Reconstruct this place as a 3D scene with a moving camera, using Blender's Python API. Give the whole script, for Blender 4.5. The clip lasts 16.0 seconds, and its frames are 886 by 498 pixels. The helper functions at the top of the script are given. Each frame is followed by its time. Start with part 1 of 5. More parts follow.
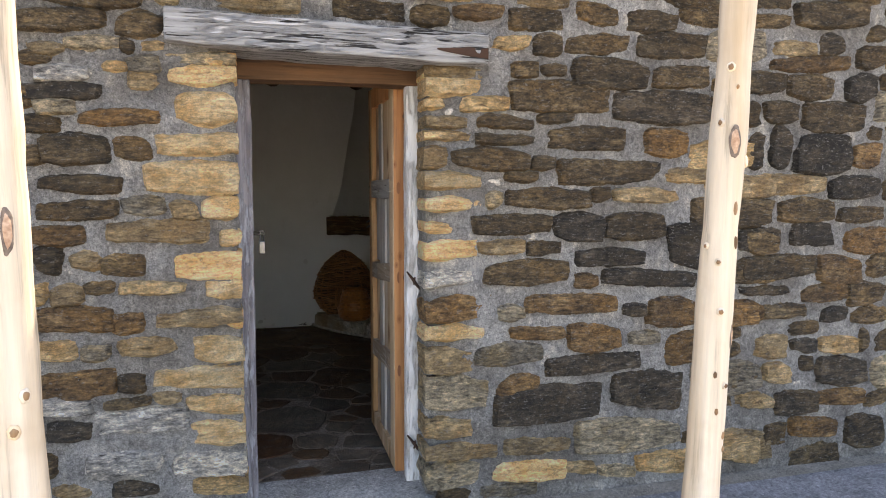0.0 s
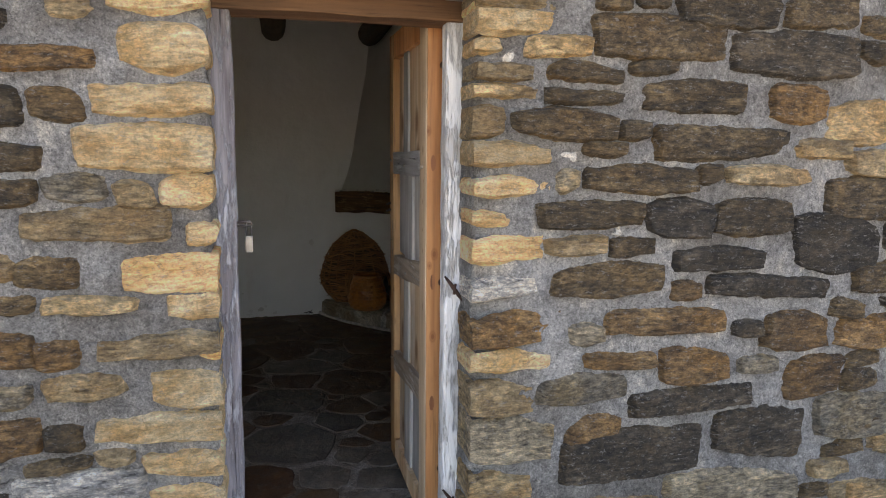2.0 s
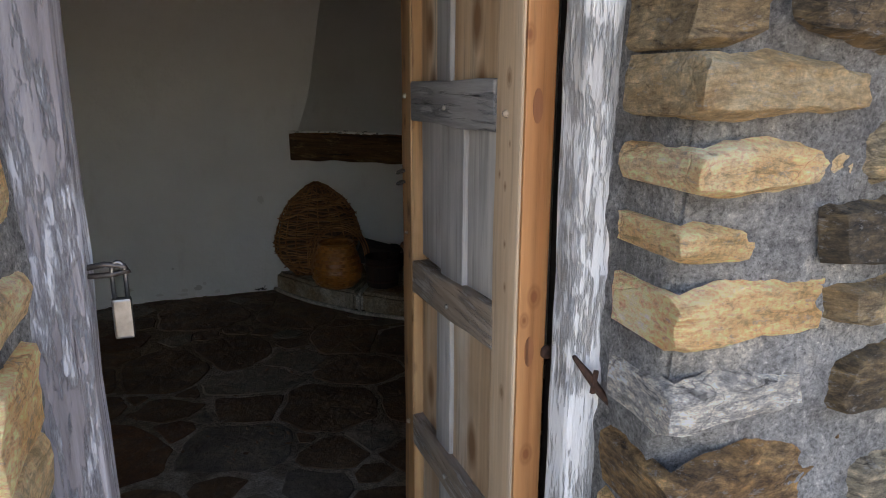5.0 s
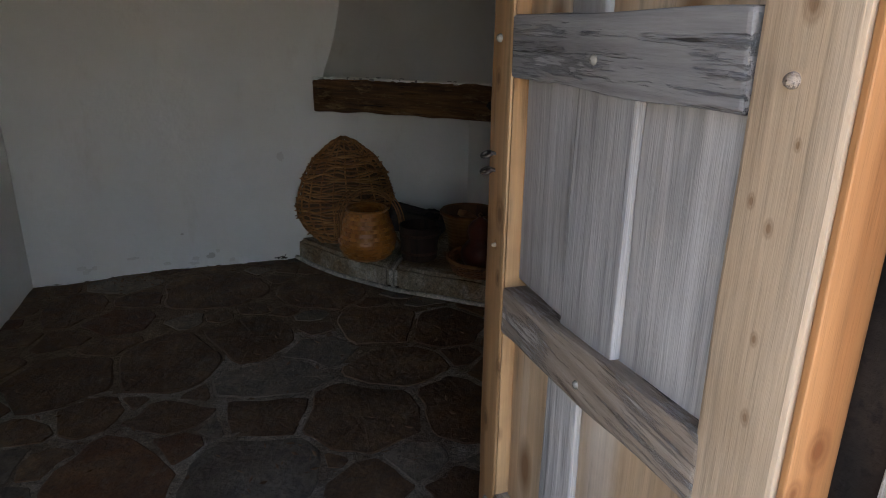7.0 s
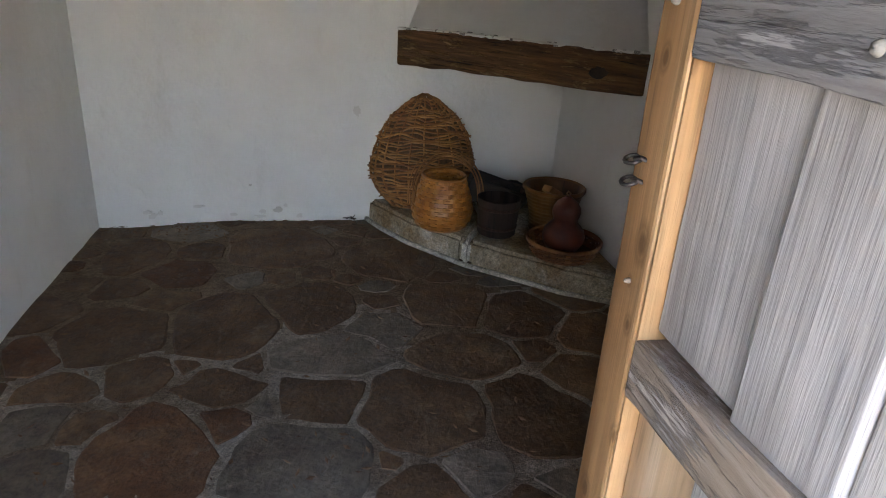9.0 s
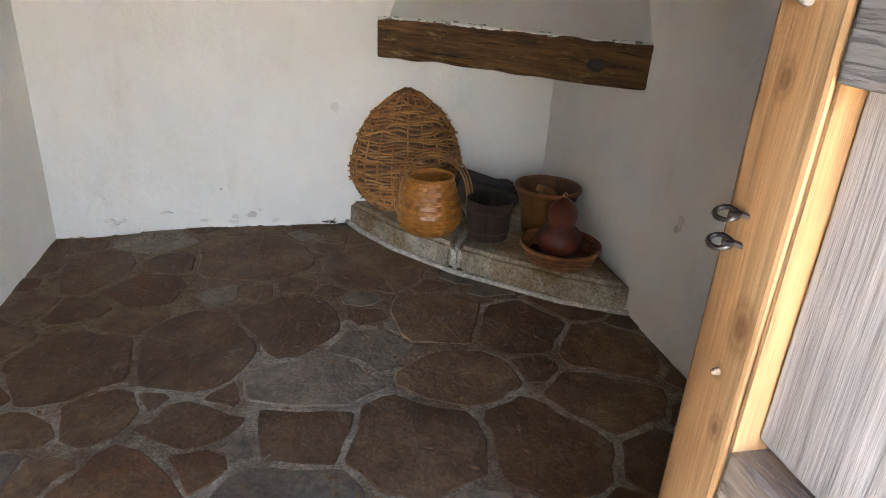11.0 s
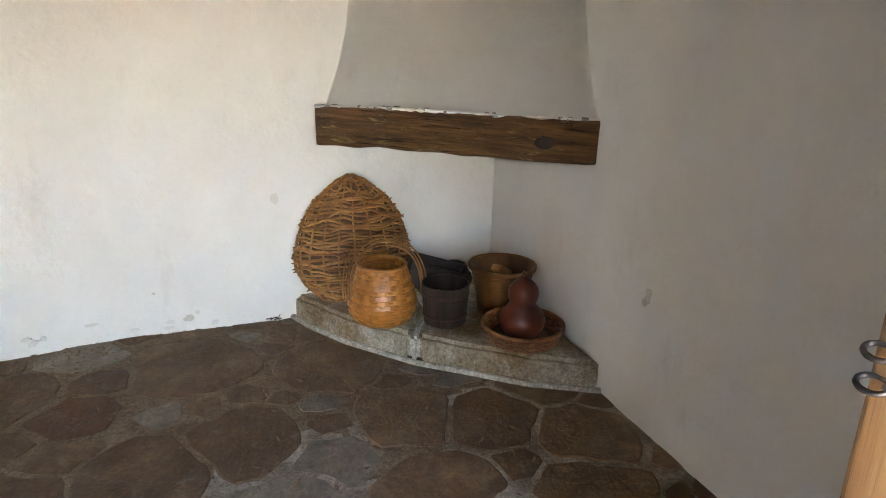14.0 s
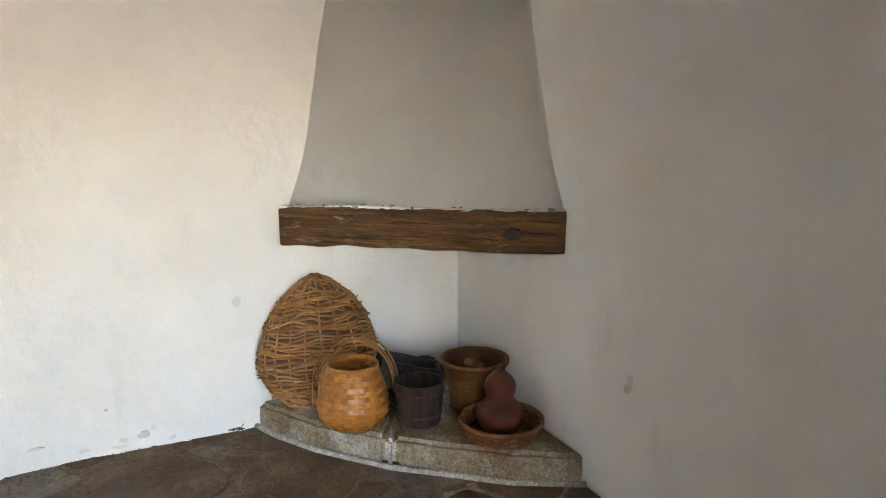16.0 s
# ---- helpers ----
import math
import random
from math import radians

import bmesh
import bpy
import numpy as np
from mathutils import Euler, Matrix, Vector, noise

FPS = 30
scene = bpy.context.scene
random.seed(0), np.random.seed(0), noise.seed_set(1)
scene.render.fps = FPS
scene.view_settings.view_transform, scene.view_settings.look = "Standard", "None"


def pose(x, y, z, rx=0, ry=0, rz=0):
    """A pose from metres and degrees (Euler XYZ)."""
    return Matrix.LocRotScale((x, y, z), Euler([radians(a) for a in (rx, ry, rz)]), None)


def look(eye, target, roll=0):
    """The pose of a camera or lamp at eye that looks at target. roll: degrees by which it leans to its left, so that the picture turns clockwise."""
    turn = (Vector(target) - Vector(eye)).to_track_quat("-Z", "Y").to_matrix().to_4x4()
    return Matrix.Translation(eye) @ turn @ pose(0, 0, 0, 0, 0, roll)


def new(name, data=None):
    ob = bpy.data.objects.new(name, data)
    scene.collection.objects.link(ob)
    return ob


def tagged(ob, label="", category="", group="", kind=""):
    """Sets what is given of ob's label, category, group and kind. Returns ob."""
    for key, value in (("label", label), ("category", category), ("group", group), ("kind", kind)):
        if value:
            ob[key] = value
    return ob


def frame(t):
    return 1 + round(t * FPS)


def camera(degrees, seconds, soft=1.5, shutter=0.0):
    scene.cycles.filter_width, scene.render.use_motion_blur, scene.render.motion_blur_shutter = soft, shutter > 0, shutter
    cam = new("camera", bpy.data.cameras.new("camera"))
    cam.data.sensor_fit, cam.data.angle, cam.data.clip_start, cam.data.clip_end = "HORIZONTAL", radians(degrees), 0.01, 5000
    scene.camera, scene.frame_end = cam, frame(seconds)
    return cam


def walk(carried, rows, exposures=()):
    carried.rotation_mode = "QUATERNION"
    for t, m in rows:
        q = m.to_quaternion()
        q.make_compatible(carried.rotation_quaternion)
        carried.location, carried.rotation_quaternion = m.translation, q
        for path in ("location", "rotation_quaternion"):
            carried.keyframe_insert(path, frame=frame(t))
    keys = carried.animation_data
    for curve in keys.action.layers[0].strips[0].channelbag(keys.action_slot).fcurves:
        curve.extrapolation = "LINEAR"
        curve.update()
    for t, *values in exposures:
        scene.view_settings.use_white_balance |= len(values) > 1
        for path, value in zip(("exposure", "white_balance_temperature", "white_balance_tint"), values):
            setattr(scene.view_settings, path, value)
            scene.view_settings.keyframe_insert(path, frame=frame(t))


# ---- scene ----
cam = camera(66.9, 16.0, soft=1.0)
PATH = [
    (0, (0.165, 0.652, 1.444), (0.685, 2.573, 1.248), 0.1),
    (0.5, (0.202, 0.804, 1.456), (0.674, 2.733, 1.223), 1.0),
    (1, (0.178, 1.017, 1.451), (0.647, 2.946, 1.207), 0.1),
    (1.5, (0.176, 1.226, 1.448), (0.655, 3.151, 1.192), -0.6),
    (2, (0.23, 1.454, 1.458), (0.727, 3.37, 1.172), 0.5),
    (2.5, (0.263, 1.65, 1.45), (0.773, 3.557, 1.125), 0.7),
    (3, (0.254, 1.873, 1.458), (0.829, 3.749, 1.074), -0.6),
    (3.2, (0.254, 1.95, 1.463), (0.853, 3.814, 1.052), -0.3),
    (5.3, (0.305, 2.87, 1.46), (0.944, 4.696, 0.953), 0.6),
    (5.5, (0.325, 2.942, 1.461), (0.96, 4.765, 0.941), 1.4),
    (6, (0.367, 3.092, 1.458), (0.969, 4.919, 0.911), 3.1),
    (6.5, (0.363, 3.241, 1.451), (0.903, 5.066, 0.838), 2.3),
    (7, (0.333, 3.36, 1.448), (0.896, 5.166, 0.799), 0.7),
    (7.5, (0.311, 3.438, 1.451), (0.871, 5.23, 0.764), 2.0),
    (8.5, (0.361, 3.589, 1.437), (0.806, 5.388, 0.686), 3.6),
    (9, (0.352, 3.669, 1.439), (0.72, 5.474, 0.66), 3.9),
    (11.3, (0.348, 3.976, 1.438), (0.812, 5.737, 0.612), 3.5),
    (11.5, (0.315, 4.01, 1.441), (0.852, 5.749, 0.611), 3.7),
    (12, (0.282, 4.043, 1.451), (0.849, 5.784, 0.646), 2.2),
    (12.5, (0.257, 4.062, 1.457), (0.843, 5.824, 0.714), 1.3),
    (13, (0.232, 4.074, 1.457), (0.848, 5.85, 0.775), 0.9),
    (13.5, (0.222, 4.086, 1.457), (0.87, 5.868, 0.822), 0.8),
    (14, (0.252, 4.113, 1.46), (0.909, 5.9, 0.847), 1.4),
    (14.5, (0.241, 4.148, 1.46), (0.899, 5.938, 0.857), 1.6),
    (15, (0.191, 4.177, 1.45), (0.98, 5.948, 0.963), 0.2),
    (15.5, (0.169, 4.198, 1.457), (0.988, 5.972, 1.032), 0.3),
    (16, (0.148, 4.189, 1.459), (0.984, 5.973, 1.117), -0.1),
]
EXPOSURES = [(0, 2.12, 8000, 18), (3.2, 2.38, 7900, 18), (5.3, 2.42, 7500, 18), (7, 3.1, 7300, 19), (9, 4.55, 7400, 20), (11.5, 5.6, 8000, 22), (13, 5.8, 7900, 20), (16, 6.0, 7800, 18)]
walk(cam, [(t, look(eye, target, roll)) for t, eye, target, roll in PATH], EXPOSURES)

# ---- sky, sun ----
world = bpy.data.worlds.new("sky_world")
scene.world = world
world.use_nodes = True
sky = world.node_tree.nodes.new("ShaderNodeTexSky")
sky.sky_type = "NISHITA"
sky.sun_disc = False
sky.sun_elevation = radians(60)
sky.sun_rotation = radians(35)
background = world.node_tree.nodes["Background"]
background.inputs["Strength"].default_value = 0.145
world.node_tree.links.new(sky.outputs[0], background.inputs["Color"])
sun_data = bpy.data.lights.new("sun", "SUN")
sun_data.energy = 5.0
sun_data.angle = radians(0.6)
sun_data.color = (1.0, 0.95, 0.86)
sun = new("sun", sun_data)
sun.matrix_world = look((3, 6, 8), (3 - math.sin(radians(35)), 6 - math.cos(radians(35)), 8 - math.tan(radians(60))))


# ---- materials ----
def tint(c):
    return (c[0], c[1], c[2], 1.0)


def material(name, rough=0.8, metal=0.0):
    m = bpy.data.materials.new(name)
    m.use_nodes = True
    b = m.node_tree.nodes["Principled BSDF"]
    b.inputs["Roughness"].default_value = rough
    b.inputs["Metallic"].default_value = metal
    return m, m.node_tree, b


def coords(tree, scale=(1, 1, 1)):
    c = tree.nodes.new("ShaderNodeTexCoord")
    mp = tree.nodes.new("ShaderNodeMapping")
    mp.inputs["Scale"].default_value = scale
    tree.links.new(c.outputs["Object"], mp.inputs["Vector"])
    return mp.outputs["Vector"]


def grain(tree, vector, scale, detail=6.0, rough=0.6, w=None):
    n = tree.nodes.new("ShaderNodeTexNoise")
    n.inputs["Scale"].default_value = scale
    n.inputs["Detail"].default_value = detail
    n.inputs["Roughness"].default_value = rough
    if w is not None:
        n.noise_dimensions = "4D"
        tree.links.new(w, n.inputs["W"])
    tree.links.new(vector, n.inputs["Vector"])
    return n.outputs["Fac"]


def ramp(tree, fac, stops):
    r = tree.nodes.new("ShaderNodeValToRGB")
    while len(r.color_ramp.elements) < len(stops):
        r.color_ramp.elements.new(0.5)
    for e, (p, c) in zip(r.color_ramp.elements, stops):
        e.position, e.color = p, tint(c)
    tree.links.new(fac, r.inputs["Fac"])
    return r.outputs["Color"]


def mixed(tree, fac, a, b, blend="MIX"):
    m = tree.nodes.new("ShaderNodeMix")
    m.data_type, m.blend_type = "RGBA", blend
    for value, socket in ((fac, m.inputs[0]), (a, m.inputs[6]), (b, m.inputs[7])):
        if isinstance(value, bpy.types.NodeSocket):
            tree.links.new(value, socket)
        else:
            socket.default_value = value if isinstance(value, float) else tint(value)
    return m.outputs[2]


def maths(tree, op, a, b=0.0):
    m = tree.nodes.new("ShaderNodeMath")
    m.operation = op
    for value, socket in ((a, m.inputs[0]), (b, m.inputs[1])):
        if isinstance(value, bpy.types.NodeSocket):
            tree.links.new(value, socket)
        else:
            socket.default_value = value
    return m.outputs[0]


def relief(tree, shader, height, distance, strength=1.0):
    b = tree.nodes.new("ShaderNodeBump")
    b.inputs["Strength"].default_value = strength
    b.inputs["Distance"].default_value = distance
    tree.links.new(height, b.inputs["Height"])
    tree.links.new(b.outputs["Normal"], shader.inputs["Normal"])


def chance(tree):
    """A number of its own for each piece, whether it is an object or an island of a joined mesh."""
    o = tree.nodes.new("ShaderNodeObjectInfo")
    g = tree.nodes.new("ShaderNodeNewGeometry")
    s = maths(tree, "ADD", o.outputs["Random"], g.outputs["Random Per Island"])
    return maths(tree, "FRACT", s)


def cracks(tree, vector, scale, warp, own):
    """Fracture lines: 1 on the lines, 0 off them."""
    n = tree.nodes.new("ShaderNodeTexNoise")
    n.inputs["Scale"].default_value = scale * 0.8
    n.inputs["Detail"].default_value = 5
    tree.links.new(vector, n.inputs["Vector"])
    shift = tree.nodes.new("ShaderNodeVectorMath")
    shift.operation = "MULTIPLY_ADD"
    shift.inputs[1].default_value = (warp, warp, warp)
    tree.links.new(n.outputs["Color"], shift.inputs[0])
    tree.links.new(vector, shift.inputs[2])
    v = tree.nodes.new("ShaderNodeTexVoronoi")
    v.voronoi_dimensions, v.feature = "4D", "DISTANCE_TO_EDGE"
    v.inputs["Scale"].default_value = scale
    tree.links.new(own, v.inputs["W"])
    tree.links.new(shift.outputs[0], v.inputs["Vector"])
    return v.outputs["Distance"]


def stone_material(name, shades, stain, bump=0.03, smeared=0.45, lines=1.0, patch=0.56):
    """Split sandstone: broad patches of colour, thin beds along it, a few open cracks, lime smeared on its high spots."""
    m, t, b = material(name, 0.88)
    own = chance(t)
    wide = maths(t, "MULTIPLY", own, 40.0)
    bend = grain(t, coords(t), 5, 3, 0.5, wide)
    place = t.nodes.new("ShaderNodeVectorMath")
    place.operation = "MULTIPLY_ADD"
    place.inputs[1].default_value = (0.0, 0.0, 1.1)
    t.links.new(bend, place.inputs[0])
    t.links.new(coords(t, (2.2, 2.2, 13)), place.inputs[2])
    beds = grain(t, place.outputs[0], 6, 9, 0.78, wide)
    broad = grain(t, coords(t, (1, 1, 1.6)), 7, 5, 0.6, wide)
    chips = grain(t, coords(t, (1, 1, 2.2)), 36, 8, 0.75, wide)
    fine = grain(t, coords(t), 130, 6, 0.75, wide)
    split = cracks(t, coords(t, (1, 1, 1.8)), 8, 0.3, wide)
    body = ramp(t, maths(t, "ADD", maths(t, "MULTIPLY", broad, 0.6), maths(t, "MULTIPLY", beds, 0.4)), [(0.38, shades[0]), (0.5, shades[1]), (0.62, shades[2])])
    rust = ramp(t, grain(t, coords(t), 5, 6, 0.6, wide), [(patch - 0.06, (0, 0, 0)), (patch + 0.08, (0.75, 0.75, 0.75))])
    body = mixed(t, rust, body, stain)
    tone = ramp(t, own, [(0.0, (0.72, 0.73, 0.74)), (0.5, (1.1, 1.09, 1.06)), (1.0, (1.5, 1.42, 1.26))])
    body = mixed(t, 1.0, body, tone, "MULTIPLY")
    body = mixed(t, lines, body, ramp(t, beds, [(0.36, (0.22, 0.2, 0.19)), (0.43, (0.92, 0.92, 0.92)), (0.56, (1.12, 1.1, 1.07)), (0.66, (1.75, 1.7, 1.58))]), "MULTIPLY")
    body = mixed(t, lines * 0.75, body, ramp(t, chips, [(0.4, (0.32, 0.31, 0.3)), (0.49, (1, 1, 1)), (0.6, (1.9, 1.82, 1.66))]), "MULTIPLY")
    body = mixed(t, 0.6, body, ramp(t, fine, [(0.38, (0.6, 0.6, 0.6)), (0.5, (1, 1, 1)), (0.66, (1.4, 1.4, 1.4))]), "MULTIPLY")
    few = ramp(t, bend, [(0.46, (0, 0, 0)), (0.56, (1, 1, 1))])
    body = mixed(t, mixed(t, ramp(t, split, [(0.0, (0.6, 0.6, 0.6)), (0.02, (0, 0, 0))]), (0, 0, 0), few), body, tuple(0.7 * v for v in shades[0]))
    smear = ramp(t, grain(t, coords(t, (1, 1, 2.6)), 38, 9, 0.8), [(0.57, (0, 0, 0)), (0.6, (smeared, smeared, smeared))])
    body = mixed(t, smear, body, (0.46, 0.43, 0.39))
    t.links.new(body, b.inputs["Base Color"])
    dip = ramp(t, split, [(0.0, (0, 0, 0)), (0.05, (1, 1, 1))])
    rough = maths(t, "ADD", maths(t, "MULTIPLY", beds, 1.8), maths(t, "ADD", maths(t, "MULTIPLY", chips, 1.1), maths(t, "MULTIPLY", fine, 0.25)))
    relief(t, b, maths(t, "ADD", rough, maths(t, "MULTIPLY", dip, 0.3)), bump)
    return m


STONE_DARK = stone_material("dark_rubble_stone", [(0.034, 0.025, 0.015), (0.094, 0.067, 0.037), (0.21, 0.152, 0.085)], (0.18, 0.112, 0.048))
STONE_OCHRE = stone_material("ochre_sandstone", [(0.56, 0.34, 0.15), (0.82, 0.6, 0.33), (0.92, 0.78, 0.54)], (0.68, 0.4, 0.15), lines=0.42)
STONE_TAN = stone_material("tan_sandstone", [(0.22, 0.15, 0.08), (0.43, 0.31, 0.17), (0.64, 0.5, 0.31)], (0.4, 0.24, 0.1), lines=0.75)
STONE_GREY = stone_material("grey_sandstone", [(0.12, 0.105, 0.085), (0.27, 0.235, 0.18), (0.46, 0.4, 0.31)], (0.36, 0.26, 0.13))
STONE_PALE = stone_material("lime_washed_stone", [(0.1, 0.095, 0.088), (0.5, 0.48, 0.455), (0.84, 0.82, 0.79)], (0.64, 0.61, 0.57), smeared=0.9)
STONE_RUST = stone_material("rust_brown_stone", [(0.07, 0.042, 0.02), (0.17, 0.103, 0.048), (0.32, 0.21, 0.105)], (0.25, 0.135, 0.045), patch=0.52)
STONE_BLACK = stone_material("blackened_stone", [(0.019, 0.016, 0.012), (0.049, 0.04, 0.03), (0.125, 0.1, 0.074)], (0.1, 0.072, 0.042), smeared=0.6)
STONES = [STONE_DARK, STONE_OCHRE, STONE_GREY, STONE_PALE, STONE_TAN, STONE_RUST, STONE_BLACK]


def mortar_material(name, low, high, bump=0.016, lime=None, dirt=None, spread=2.6, cover=0.92):
    m, t, b = material(name, 0.95)
    b.inputs["Specular IOR Level"].default_value = 0.25
    a = grain(t, coords(t), 8, 8, 0.68)
    f = grain(t, coords(t), 170, 8, 0.85)
    lumps = grain(t, coords(t), 45, 7, 0.75)
    c = ramp(t, a, [(0.34, low), (0.62, high)])
    if lime:
        c = mixed(t, ramp(t, grain(t, coords(t, (1.4, 1, 1)), 5, 9, 0.7), [(0.56, (0, 0, 0)), (0.64, (0.85, 0.85, 0.85))]), c, lime)
    if dirt:
        c = mixed(t, ramp(t, grain(t, coords(t), spread, 8, 0.65), [(0.46, (0, 0, 0)), (0.58, (cover, cover, cover))]), c, dirt)
    bits = grain(t, coords(t), 75, 5, 0.7)
    c = mixed(t, 0.5, c, ramp(t, bits, [(0.36, (0.4, 0.4, 0.4)), (0.48, (1, 1, 1)), (0.6, (1.2, 1.2, 1.2)), (0.68, (1.9, 1.88, 1.84))]), "MULTIPLY")
    c = mixed(t, 0.9, c, ramp(t, f, [(0.39, (0.3, 0.3, 0.3)), (0.48, (0.95, 0.95, 0.95)), (0.56, (1.1, 1.1, 1.1)), (0.64, (2.1, 2.08, 2.04))]), "MULTIPLY")
    c = mixed(t, 0.55, c, ramp(t, lumps, [(0.36, (0.4, 0.4, 0.4)), (0.5, (1, 1, 1)), (0.66, (1.45, 1.43, 1.4))]), "MULTIPLY")
    t.links.new(c, b.inputs["Base Color"])
    relief(t, b, maths(t, "ADD", maths(t, "MULTIPLY", f, 0.5), maths(t, "ADD", maths(t, "MULTIPLY", bits, 0.7), maths(t, "ADD", a, lumps))), bump)
    return m


WALL_MORTAR = mortar_material("grey_wall_mortar", (0.27, 0.26, 0.25), (0.52, 0.505, 0.48), 0.026, (0.72, 0.675, 0.6), (0.15, 0.13, 0.11), 1.5, 0.5)
MORTAR = mortar_material("grey_lime_mortar", (0.2, 0.19, 0.185), (0.45, 0.43, 0.41), 0.018, (0.76, 0.71, 0.63))
HEARTH_STONE = mortar_material("hearth_stone", (0.33, 0.27, 0.19), (0.56, 0.49, 0.375), 0.012, (0.66, 0.62, 0.54), (0.3, 0.2, 0.11))
FLOOR_MORTAR = mortar_material("floor_mortar", (0.22, 0.185, 0.15), (0.42, 0.37, 0.31), 0.008, None, (0.17, 0.125, 0.09))
FLOOR_DIRT = mortar_material("trodden_dirt", (0.13, 0.088, 0.054), (0.235, 0.17, 0.115), 0.006)
THRESHOLD = mortar_material("worn_threshold", (0.31, 0.3, 0.28), (0.52, 0.505, 0.475), 0.008)
GROUND = mortar_material("dusty_ground", (0.23, 0.21, 0.175), (0.34, 0.31, 0.26), 0.008)
ASPHALT = mortar_material("worn_paving", (0.17, 0.17, 0.175), (0.27, 0.27, 0.28), 0.004)
LIME_CHIP = mortar_material("lime_patch", (0.42, 0.38, 0.32), (0.66, 0.62, 0.55), 0.006)


def flag_material(name, dark, middle, light):
    m, t, b = material(name, 0.62)
    own = chance(t)
    w = maths(t, "MULTIPLY", own, 60.0)
    big = grain(t, coords(t), 5, 6, 0.62, w)
    wear = grain(t, coords(t), 16, 7, 0.7, w)
    fine = grain(t, coords(t), 70, 8, 0.7, w)
    body = ramp(t, big, [(0.34, dark), (0.52, middle), (0.68, light)])
    body = mixed(t, 1.0, body, ramp(t, own, [(0.0, (0.75, 0.72, 0.7)), (0.5, (1, 1, 1)), (1.0, (1.25, 1.25, 1.25))]), "MULTIPLY")
    body = mixed(t, 0.8, body, ramp(t, wear, [(0.36, (0.6, 0.6, 0.6)), (0.5, (1, 1, 1)), (0.66, (1.45, 1.42, 1.38))]), "MULTIPLY")
    body = mixed(t, 0.8, body, ramp(t, fine, [(0.36, (0.65, 0.65, 0.65)), (0.52, (1, 1, 1)), (0.75, (1.35, 1.35, 1.35))]), "MULTIPLY")
    dust = ramp(t, grain(t, coords(t), 9, 8, 0.75), [(0.56, (0, 0, 0)), (0.68, (0.5, 0.5, 0.5))])
    body = mixed(t, dust, body, (0.25, 0.2, 0.15))
    t.links.new(body, b.inputs["Base Color"])
    t.links.new(ramp(t, wear, [(0.35, (0.5, 0.5, 0.5)), (0.65, (0.85, 0.85, 0.85))]), b.inputs["Roughness"])
    b.inputs["Specular IOR Level"].default_value = 0.3
    relief(t, b, maths(t, "ADD", maths(t, "MULTIPLY", big, 2.0), maths(t, "ADD", wear, maths(t, "MULTIPLY", fine, 0.6))), 0.009)
    return m


FLAGSTONES = [flag_material("brown_flagstone", (0.095, 0.053, 0.027), (0.15, 0.09, 0.05), (0.205, 0.132, 0.076)),
              flag_material("grey_flagstone", (0.115, 0.09, 0.068), (0.175, 0.144, 0.112), (0.235, 0.2, 0.16)),
              flag_material("reddish_flagstone", (0.09, 0.04, 0.02), (0.14, 0.07, 0.036), (0.19, 0.11, 0.06))]


def plaster_material(name, low, high):
    m, t, b = material(name, 0.88)
    a = grain(t, coords(t), 1.6, 5, 0.6)
    d = grain(t, coords(t, (1, 1, 0.35)), 6, 6, 0.65)
    f = grain(t, coords(t), 70, 6, 0.7)
    c = ramp(t, a, [(0.3, low), (0.7, high)])
    c = mixed(t, ramp(t, d, [(0.6, (0, 0, 0)), (0.8, (0.35, 0.35, 0.35))]), c, (0.55, 0.5, 0.42))
    t.links.new(c, b.inputs["Base Color"])
    relief(t, b, maths(t, "ADD", maths(t, "MULTIPLY", a, 5.0), maths(t, "MULTIPLY", f, 0.35)), 0.006)
    return m


PLASTER = plaster_material("white_limewash", (0.78, 0.765, 0.72), (0.87, 0.86, 0.825))
PLASTER_STAIN = plaster_material("plaster_stain", (0.55, 0.52, 0.46), (0.66, 0.63, 0.58))
# made-up brown tone for the ceiling, to weaken the light bouncing indoors
CEILING_DIM = plaster_material("light_dimming_plaster", (0.28, 0.245, 0.195), (0.38, 0.34, 0.28))
SOOT = plaster_material("faint_soot", (0.68, 0.655, 0.6), (0.77, 0.745, 0.7))


